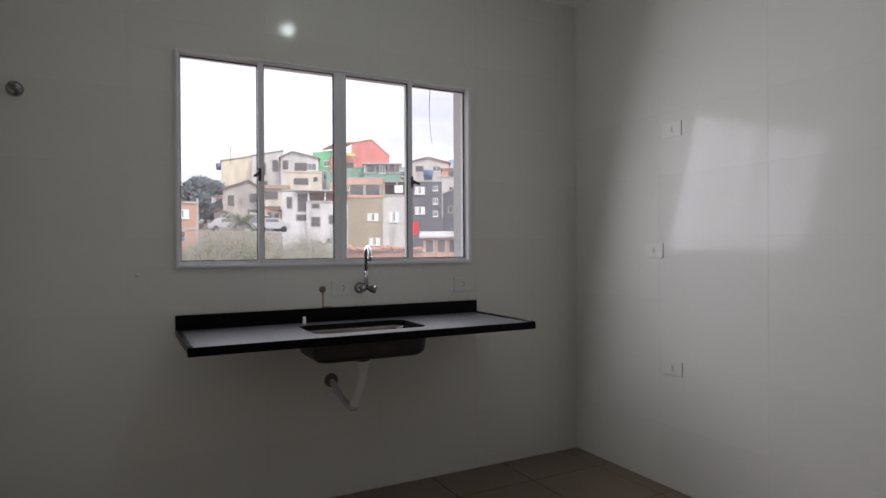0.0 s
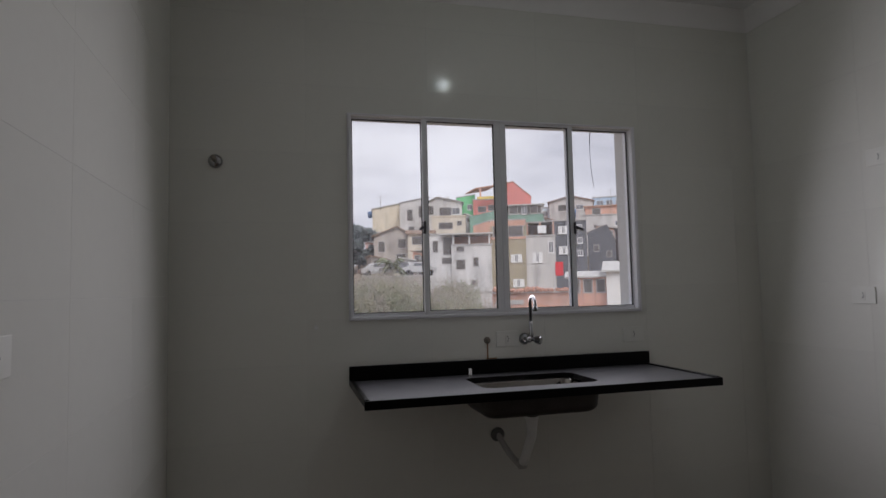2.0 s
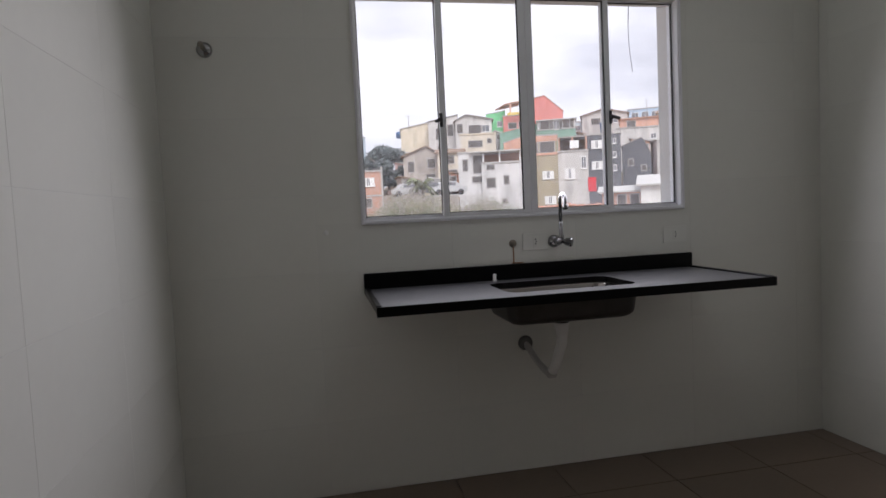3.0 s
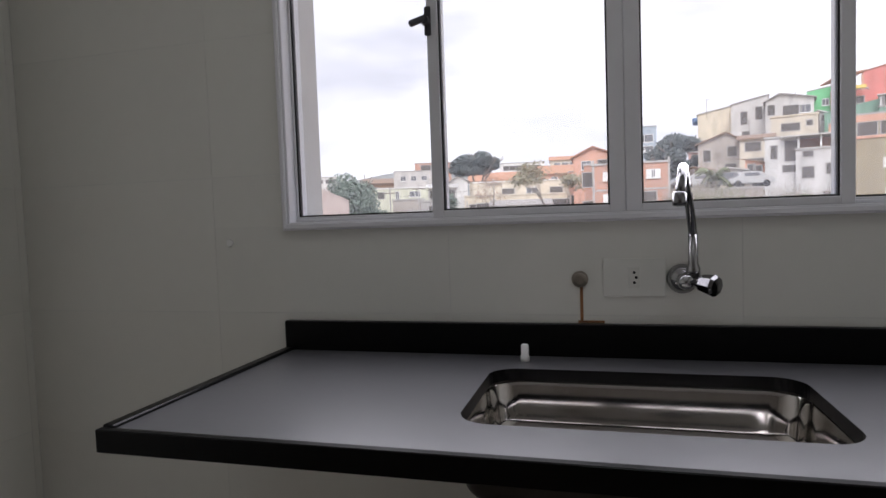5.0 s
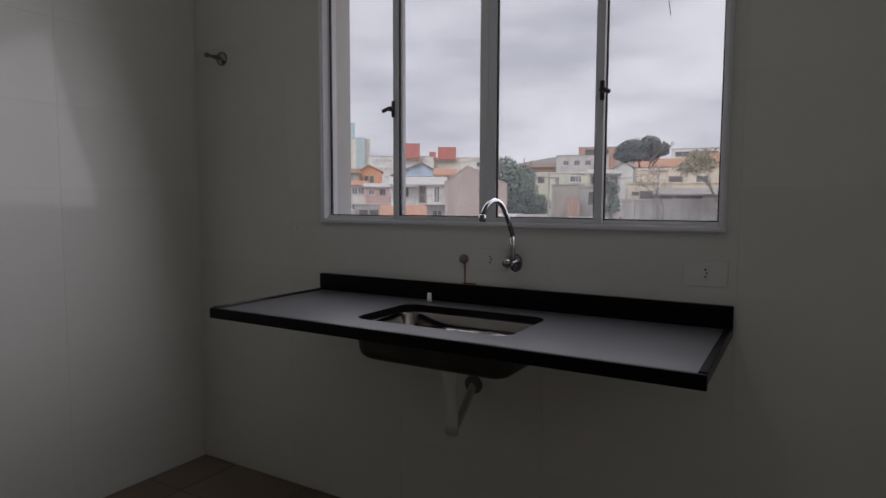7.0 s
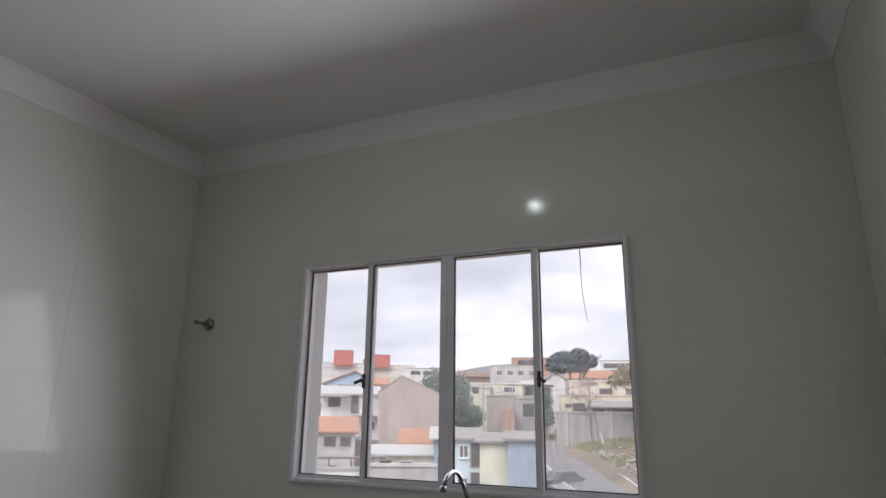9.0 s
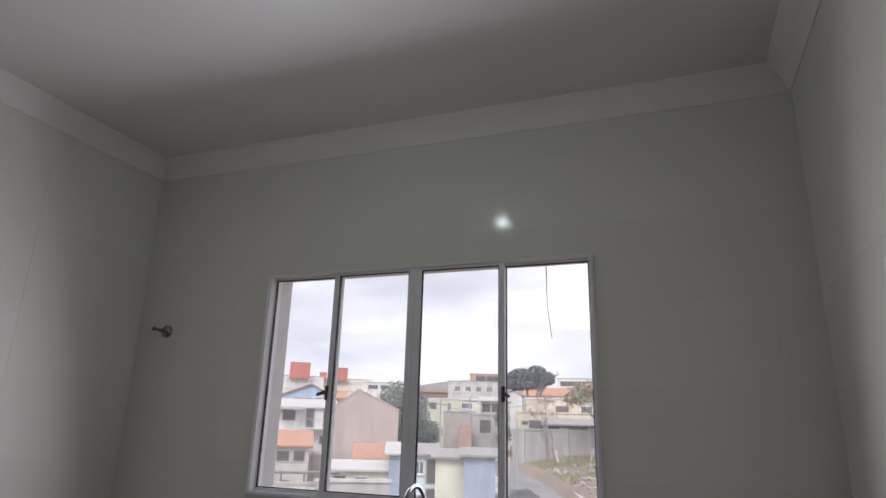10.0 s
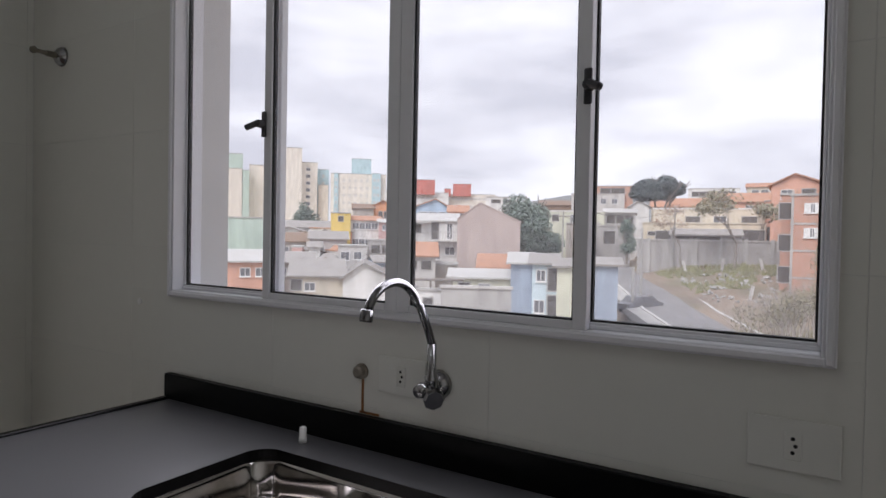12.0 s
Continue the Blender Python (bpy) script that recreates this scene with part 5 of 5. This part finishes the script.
house(28.0, 35.5, 6.35, 92, "pale", "pale cement house climbing the hill", depth=9, wins=[(0.42, 1.0, 0.8, 0.8, "w"), (0.85, 3.2, 0.5, 0.6, "o")], el_right=6.2, over=0.1)
house(28.3, 31.6, 7.2, 102, "salmon", "salmon house under a terracotta roof", roof="ridge", rise=0.4, roof_mat="terracotta", wins=[(0.3, 0.5, 1.2, 1.0, "o")])
house(25.0, 29.0, 7.7, 112, "pale", "grey house with a broad brown roof", roof="gable", rise=1.0, roof_mat="brown", wins=[(0.3, 0.6, 1.4, 1.0, "o"), (0.7, 0.6, 1.4, 1.0, "w")])
house(29.0, 32.0, 7.9, 125, "blue", "pale blue house on the hilltop", wins=grid(3, 1, 0.6, 3, 1.3, 1.0))
house(31.5, 36.0, 7.4, 118, "cream", "cream hilltop house with a tiled roof", roof="ridge", rise=0.9, roof_mat="brown", wins=grid(3, 1, 0.6, 3, 1.3, 1.0, "o"))
house(24.0, 26.0, 7.2, 118, "sky", "pale blue hilltop house", wins=grid(2, 1, 0.6, 3, 1.1, 1.0))
for a, e, dd in ((27.0, 6.6, 100), (8.0, 7.0, 118)):
    x, y = bearing(a, dd)
    wt = thing("water_tank", (x, y, level(e, dd) - 0.9), "blue plastic water tank on a roof", "water tank", "rooftop tanks")
    s = 1.05 if dd == 100 else 0.8
    part("tank", lathe([(0.0, -1.0), (0.85, -1.0), (1.0, 0.7), (0.9, 0.85), (0.3, 1.0), (0.0, 1.0)], Matrix.Translation((x, y, level(e, dd))) @ Matrix.Scale(s * 0.8, 4), 16), P["plastic_blue"], wt, smooth=True)
cl = thing("awning", (*bearing(25.7, 62), level(0.8, 62)), "red cloth awning hung between houses", "awning")
x0, y0 = bearing(25.3, 62)
x1, y1 = bearing(26.2, 62)
bm = bmesh.new()
box(x0, x1, y0 - 0.03, y0 + 0.03, level(0.85, 62), level(2.15, 62), bm=bm)
bmesh.ops.bevel(bm, geom=bm.edges[:], offset=0.02, segments=1, affect="EDGES")
part("cloth", bm, P["cloth"], cl)
ob, m, w, h, local = house(26.5, 29.95, 0.75, 51, "salmon", "orange house front with three wide openings", depth=6, roof="ridge", rise=0.35, roof_mat="sheet",
                           wins=[(0.17, 0.35, 0.55, 1.0, "o"), (0.5, 0.35, 0.55, 1.0, "o"), (0.83, 0.35, 0.6, 1.0, "o")])
for u in (0.0, 0.33, 0.66, 0.97):
    local("pillar", box(-w / 2 + u * w, -w / 2 + u * w + 0.13, -0.1, 0, h - 2.3, h), P["brick"])
house(29.9, 34.5, 1.25, 50, "white", "white side wall with a pale sloping roof", depth=6, roof="ridge", rise=0.7, roof_mat="sheet")
house(19.2, 26.6, -0.75, 47, "brick", "broken orange brick yard wall", depth=0.3, name="boundary_wall", cat="wall", roof_mat="pale", bands=[(0.5, 0.35, "concrete", 0.05, 0.4), (1.0, 0.5, "salmon", 0.3, 0.85)])
house(12.0, 19.4, -0.6, 62, "pale", "pale foot wall of the hillside houses", depth=0.3, name="boundary_wall", cat="wall")
house(7.0, 13.2, 1.05, 60, "old", "old retaining wall below a parking terrace", depth=9, name="retaining_wall", cat="wall")
# tin-roofed shacks stacked on the slope
rnd = random.Random(19)
for a, e, d, wd, mt, rf in ((7.9, 3.1, 80, 1.5, "old", "brown"), (9.3, 2.7, 76, 1.6, "cream", "fibre"), (10.7, 2.9, 75, 1.2, "pale", "sheet"), (8.4, 4.1, 88, 1.4, "grey", "fibre"), (7.4, 4.5, 94, 1.3, "pink", "sheet"),
                         (11.8, 3.5, 77, 1.3, "salmon", "brown"), (12.2, 2.2, 72, 1.1, "old", "fibre"), (17.1, 6.9, 99, 1.0, "grey", "sheet"), (24.6, 6.3, 88, 1.2, "pale", "brown"), (29.2, 5.4, 84, 1.6, "salmon", "fibre"), (31.4, 5.1, 82, 1.8, "pale", "sheet")):
    house(a, a + wd, e, d, mt, "patched shack under a sheet roof on the slope", roof="flat", el_right=e - rnd.uniform(0.25, 0.5), roof_mat=rf, over=0.3, depth=5, yaw=rnd.uniform(-15, 15),
          wins=[(rnd.uniform(0.2, 0.45), 0.6, 0.7, 0.8, "o"), (rnd.uniform(0.6, 0.8), 0.8, 0.8, 0.7, rnd.choice("wo"))])

rnd = random.Random(31)
heap = thing("brick_heap", (*bearing(22.5, 46.6), level(-0.8, 46.6)), "broken orange bricks heaped along a yard wall", "bricks")
for k in range(70):
    a = rnd.uniform(19.4, 26.4)
    x, y = bearing(a, 46.75 + rnd.uniform(-0.1, 0.2))
    z = level(-0.75, 46.8) + 0.22 + rnd.uniform(0, 0.22) * max(0.0, math.sin(a * 1.7))
    mesh_part(("loose brick",), lambda: box(-0.2, 0.2, -0.1, 0.1, -0.1, 0.1, 0.01), P["brick"], heap, heap.matrix_basis.inverted() @ pose(x, y, z, rnd.uniform(-25, 25), rnd.uniform(-25, 25), rnd.uniform(0, 90)), "brick")

# trees and shrubs
tree(-44.2, 130, -1, 2.2, "dark rounded tree among roofs", "mid", 1, 3.2, 2400, 0.3)
tree(-23.3, 75, -2.0, 3.25, "dense green feathery tree", "mid", 2, 4.3, 14000, 0.2)
tree(-12.1, 100, 0.5, 5.5, "dark umbrella-shaped tree above the roofs", "dark", 3, 3.3, 15000, 0.22, "umbrella")
tree(-10.0, 67, -1.5, 3.9, "nearly bare russet tree beside the shed", "russet", 4, 0.9, 420, 0.09, "bare")
tree(-5.8, 66, -1.5, 4.9, "sparse yellow-green tree beside the shed", "dry", 6, 1.1, 1100, 0.16, "bare")
tree(-4.0, 70, -1.5, 3.6, "sparse olive tree behind a wall", "dry", 7, 1.1, 700, 0.16, "bare")
tree(6.8, 88, 1, 6.2, "dense dark tree beside the office block", "dark", 8, 3.0, 8000, 0.24)
tree(5.2, 92, 1, 5.4, "dense dark tree behind the houses", "dark", 9, 2.2, 4000, 0.24)
tree(-14.6, 76, -0.5, 1.4, "small dark green tree by the street", "mid", 10, 1.0, 1500, 0.15)
palm = thing("palm", (*bearing(9.6, 46), ground_z(*bearing(9.6, 46)) - 1), "young palm with drooping fronds", "palm")
px, py = bearing(9.6, 46)
pz = level(1.95, 46)
part("trunk", tube([(px, py, pz - 6), (px + 0.1, py, pz)], [0.16, 0.1], 8), P["bark"], palm)
rnd = random.Random(11)
for k in range(17):
    a = k * math.tau / 17 * 2 + rnd.uniform(-0.2, 0.2)
    reach, rise_ = rnd.uniform(0.5, 1.1), rnd.uniform(0.9, 2.1)
    b = bmesh.new()
    for j in range(15):
        u = j / 14
        c = Vector((px + math.cos(a) * reach * u, py + math.sin(a) * reach * u, pz + rise_ * u - 1.35 * u * u))
        for s in (-1, 1):
            q = c + Vector((-math.sin(a) * s * 0.34 + math.cos(a) * 0.2, math.cos(a) * s * 0.34 + math.sin(a) * 0.2, -0.2))
            e = Vector((math.cos(a), math.sin(a), 0)) * 0.065
            b.faces.new((b.verts.new(c - e), b.verts.new(c + e), b.verts.new(q)))
    part("frond", b, L["light"], palm)

rnd = random.Random(21)
bm, tw_ = bmesh.new(), bmesh.new()
bm2 = bmesh.new()
for k in range(190):
    a = rnd.uniform(3.0, 20.5)
    d = rnd.uniform(36, 46)
    x, y = bearing(a, d)
    crest = 0.6 * math.sin(a * 0.9) + (1.7 if 5 < a < 12.5 else 0.75 if a < 17.5 else 0.0) - 1.0 - max(0, a - 15) * 0.22 - (46 - d) * 0.17
    z = level(crest - rnd.random() * 1.3, d)
    leaves(bm if rnd.random() < 0.5 else bm2, (x, y, z), (1.2, 1.2, 0.75), 280, 0.075, rnd)
    limbs(tw_, Vector((x, y - 0.6, z - 1.7)), Vector((rnd.uniform(-0.35, 0.35), 0, 1)).normalized(), 1.15, 0.03, 3, rnd, [], 0.8)
tagged(part("shrubs", bm, L["light"]), "mass of light green shrubs on the slope", "shrubs", kind="stuff")
tagged(part("dry_shrubs", bm2, L["dry"]), "dry olive shrubs among the green", "shrubs", kind="stuff")
tagged(part("bare_twigs", tw_, P["twig"]), "bare grey twigs rising from the shrubs", "twigs", kind="stuff")
bm, tw_ = bmesh.new(), bmesh.new()
for k in range(46):
    a, d = rnd.uniform(-5.0, 3.0), rnd.uniform(33, 40)
    x, y = bearing(a, d)
    z = level(-6.6 + 0.55 * (a + 4.5) * 0.6, d)
    leaves(bm, (x, y, z), (1.0, 1.0, 0.8), 40, 0.09, rnd)
    limbs(tw_, Vector((x, y, z - 2.0)), Vector((rnd.uniform(-0.4, 0.4), 0, 1)).normalized(), 1.2, 0.035, 3, rnd, [], 0.8)
tagged(part("thin_shrubs", bm, L["dry"]), "sparse grey-green bush above the street", "shrubs", kind="stuff")
tagged(part("thin_twigs", tw_, P["twig"]), "pale bare branches of a bush", "twigs", kind="stuff")
bm = bmesh.new()
for k in range(2600):
    a, d = rnd.uniform(-13, -1.5), rnd.uniform(53, 68)
    x, y = bearing(a, d)
    if a < -7.0 - (d - 53) * 0.36 or (noise.noise((x * 0.25, y * 0.25, 0)) < 0.05 and d < 64):
        continue
    z = ground_z(x, y) - 0.5
    s = rnd.uniform(0.15, 0.5)
    t = rnd.uniform(-0.15, 0.15)
    bm.faces.new((bm.verts.new((x - 0.12, y, z)), bm.verts.new((x + 0.12, y, z)), bm.verts.new((x + t, y + t, z + s))))
tagged(part("lot_grass", bm, L["grass"]), "yellow-green grass on the vacant lot", "grass", kind="stuff")
bm = bmesh.new()
for k in range(70):
    d = rnd.uniform(54, 65)
    a = rnd.uniform(-6.6 - (d - 53) * 0.36, -2.5)
    x, y = bearing(a, d)
    s = rnd.uniform(0.08, 0.42)
    z = ground_z(x, y) - 0.5
    b0 = len(bm.verts)
    bmesh.ops.create_cube(bm, size=1, matrix=Matrix.Translation((x, y, z + s * 0.2)) @ Euler((rnd.random(), rnd.random(), rnd.random() * 3)).to_matrix().to_4x4() @ Matrix.Diagonal((s * 1.6, s, s * 0.6, 1)))
tagged(part("rubble", bm, P["concrete"]), "scattered broken rubble on the vacant lot", "rubble", kind="stuff")

# street furniture, posts and parked cars


def pole(az, d, el_top, label="grey concrete street pole", r=0.12, arm=False):
    x, y = bearing(az, d)
    z0, z1 = ground_z(x, y) - 0.6, level(el_top, d, az)
    ob = thing("street_pole", (x, y, z0), label, "pole", "street poles")
    part("shaft", tube([(x, y, z0), (x, y, z1)], [r, r * 0.7], 8), P["concrete"], ob)
    if arm:
        part("crossarm", box(x - 0.9, x + 0.9, y - 0.06, y + 0.06, z1 - 0.7, z1 - 0.58, 0.01), P["bark"], ob)
    return x, y, z1 - 0.6


w0 = pole(-20.3, 72, 2.1, arm=True)
w1 = pole(-17.6, 76, 2.4, arm=True)
w2 = pole(-13.3, 56, 0.6)
w3 = pole(-10.6, 70, 2.6, arm=True)
pole(-14.0, 52, -2.9, r=0.16)
pole(-18.2, 74, 0.2)
for a, d, e in ((-9.6, 66, -1.3), (-6.8, 66, -1.0), (-3.6, 66, -0.9), (-4.6, 56, -3.2)):
    x, y = bearing(a, d)
    z0 = ground_z(x, y) - 0.5
    st = thing("leaning_slab", (x, y, z0), "pale concrete slab leaning in the lot", "slab", "loose slabs")
    b = box(-0.14, 0.14, -0.06, 0.06, 0, 1.35, 0.02)
    bmesh.ops.transform(b, matrix=pose(x, y, z0 - 0.1, 8, rnd.uniform(-14, 14), 10), verts=b.verts[:])
    part("slab", b, P["pale"], st)
for n_, (p, q) in enumerate(((w0, w1), (w1, w3))):
    wire = thing("overhead_wire", p, "sagging black overhead wire", "wire", "overhead wires")
    pp = [Vector(p).lerp(Vector(q), k / 10) - Vector((0, 0, 1.2 * math.sin(math.pi * k / 10) * 0.6)) for k in range(11)]
    part("wire", tube(pp, 0.02, 5), M["gasket"], wire)


def car(az, d, mat, label, turn, floor_z=None):
    x, y = bearing(az, d)
    m = pose(x, y, ground_z(x, y) - 0.2 if floor_z is None else floor_z, 0, 0, turn)
    ob = thing("car", m, label, "car", "parked cars")
    prof = [(-2.0, 0.35), (-2.0, 0.8), (-1.3, 0.92), (-0.75, 1.4), (0.75, 1.42), (1.45, 0.95), (2.0, 0.85), (2.0, 0.35)]
    b = bmesh.new()
    s0, s1 = [b.verts.new((px_, -0.8, pz_)) for px_, pz_ in prof], [b.verts.new((px_, 0.8, pz_)) for px_, pz_ in prof]
    for k in range(8):
        b.faces.new((s0[k], s0[(k + 1) % 8], s1[(k + 1) % 8], s1[k]))
    b.faces.new(s0)
    b.faces.new(s1)
    bmesh.ops.recalc_face_normals(b, faces=b.faces[:])
    bmesh.ops.bevel(b, geom=b.edges[:], offset=0.06, segments=2, affect="EDGES")
    bmesh.ops.transform(b, matrix=m, verts=b.verts[:])
    part("body", b, mat, ob)
    b = box(-0.7, 0.7, -0.815, 0.815, 0.95, 1.32, 0.05)
    bmesh.ops.transform(b, matrix=m, verts=b.verts[:])
    part("side_windows", b, P["pane"], ob)
    for wx in (-1.25, 1.25):
        for wy in (-0.75, 0.75):
            b = rod((wx, wy - 0.1, 0.31), (wx, wy + 0.1, 0.31), 0.31, seg=14)
            bmesh.ops.transform(b, matrix=m, verts=b.verts[:])
            part("wheel", b, M["gasket"], ob)


car(-13.4, 53, P["car"], "dark grey car parked at the kerb", 60)
car(-18.8, 74, P["car"], "grey car parked by the wall", 20)
TERRACE_Z = level(1.05, 60, 7.0) + 0.18
car(12.1, 62.6, P["car_white"], "white car parked on a terrace below the houses", 12, TERRACE_Z)
car(10.3, 62.4, P["car"], "grey car parked on a terrace below the houses", -5, TERRACE_Z)
car(8.4, 63.0, P["car_white"], "pale car parked on a terrace among shrubs", 8, TERRACE_Z)

# loose cable hanging outside the window
cable = thing("hanging_cable", (0.548, 0.09, 1.80), "thin loose cable hanging outside the window", "cable")
part("cable", tube([(0.548, 0.086, 2.10), (0.548, 0.092, 2.06), (0.547, 0.094, 2.0), (0.549, 0.094, 1.93), (0.555, 0.095, 1.87), (0.565, 0.095, 1.80)], [0.0022, 0.0022, 0.0014, 0.0013, 0.0013, 0.0011], 6), M["gasket"], cable)


# glazed tiles and floor tiles, piece by piece
TILE_CACHE = {}


def tile_mesh(w, h, d, mat, bevel):
    key = (round(w, 4), round(h, 4), round(d, 4), mat.name)
    if key not in TILE_CACHE:
        bm = bmesh.new()
        x, z, b = w / 2, h / 2, bevel
        back = [bm.verts.new(p) for p in ((-x, 0, -z), (x, 0, -z), (x, 0, z), (-x, 0, z))]
        mid = [bm.verts.new(p) for p in ((-x, -d + b, -z), (x, -d + b, -z), (x, -d + b, z), (-x, -d + b, z))]
        face = [bm.verts.new(p) for p in ((-x + b, -d, -z + b), (x - b, -d, -z + b), (x - b, -d, z - b), (-x + b, -d, z - b))]
        for a, c in ((back, mid), (mid, face)):
            for k in range(4):
                bm.faces.new((a[k], a[(k + 1) % 4], c[(k + 1) % 4], c[k]))
        bm.faces.new(face)
        me = bpy.data.meshes.new("tile")
        bm.to_mesh(me)
        bm.free()
        me.materials.append(mat)
        TILE_CACHE[key] = me
    return TILE_CACHE[key]


def cuts(lo, hi, start, pitch):
    """Joint positions between lo and hi, one of them at start."""
    k0 = math.ceil((lo - start) / pitch)
    inner = [start + k * pitch for k in range(k0, k0 + 400) if lo + 0.02 < start + k * pitch < hi - 0.02]
    return [lo, *inner, hi]


def tile_field(parent, us, vs, place, mat, depth, joint=0.0009, bevel=0.0003, hole=None):
    """Tiles between the joint lines us and vs; place(u, v) gives a tile's pose."""
    for u0, u1 in zip(us, us[1:]):
        for v0, v1 in zip(vs, vs[1:]):
            rects = [(u0, u1, v0, v1)]
            if hole:
                a, b, c, d = hole
                if u1 > a + 0.001 and u0 < b - 0.001 and v1 > c + 0.001 and v0 < d - 0.001:
                    rects = []
                    if v0 < c:
                        rects.append((u0, u1, v0, c + joint))
                    if v1 > d:
                        rects.append((u0, u1, d - joint, v1))
                    if u0 < a:
                        rects.append((u0, a + joint, max(v0, c), min(v1, d)))
                    if u1 > b:
                        rects.append((b - joint, u1, max(v0, c), min(v1, d)))
            for a0, a1, b0, b1 in rects:
                if a1 - a0 < 0.012 or b1 - b0 < 0.012:
                    continue
                ob = new("tile", tile_mesh(a1 - a0 - joint, b1 - b0 - joint, depth, mat, bevel))
                ob.parent = parent
                ob.matrix_basis = place((a0 + a1) / 2, (b0 + b1) / 2)


ZS = cuts(0, ZM + 0.02, 1.275, 0.32)
tile_field(wall_window, cuts(XL, XR, 0.21, 0.575), ZS, lambda u, v: pose(u, T - 0.003, v), M["tile"], T - 0.003, hole=(-WX + 0.01, WX - 0.01, WZ0 + 0.01, WZ1 - 0.01))
tile_field(wall_left, cuts(YB, 0, -0.62, 0.60), ZS, lambda u, v: pose(XL - T, u, v, 0, 0, 90), M["tile"], T)
tile_field(wall_right, cuts(YB, 0, -1.25, 0.60), ZS, lambda u, v: pose(XR + T, u, v, 0, 0, -90), M["tile"], T)
tile_field(floor, cuts(XL, XR, 0.05, 0.45), cuts(YB, 0, -0.30, 0.45), lambda u, v: pose(u, v, -0.009, -90, 0, 0), M["floor"], 0.009, 0.004)
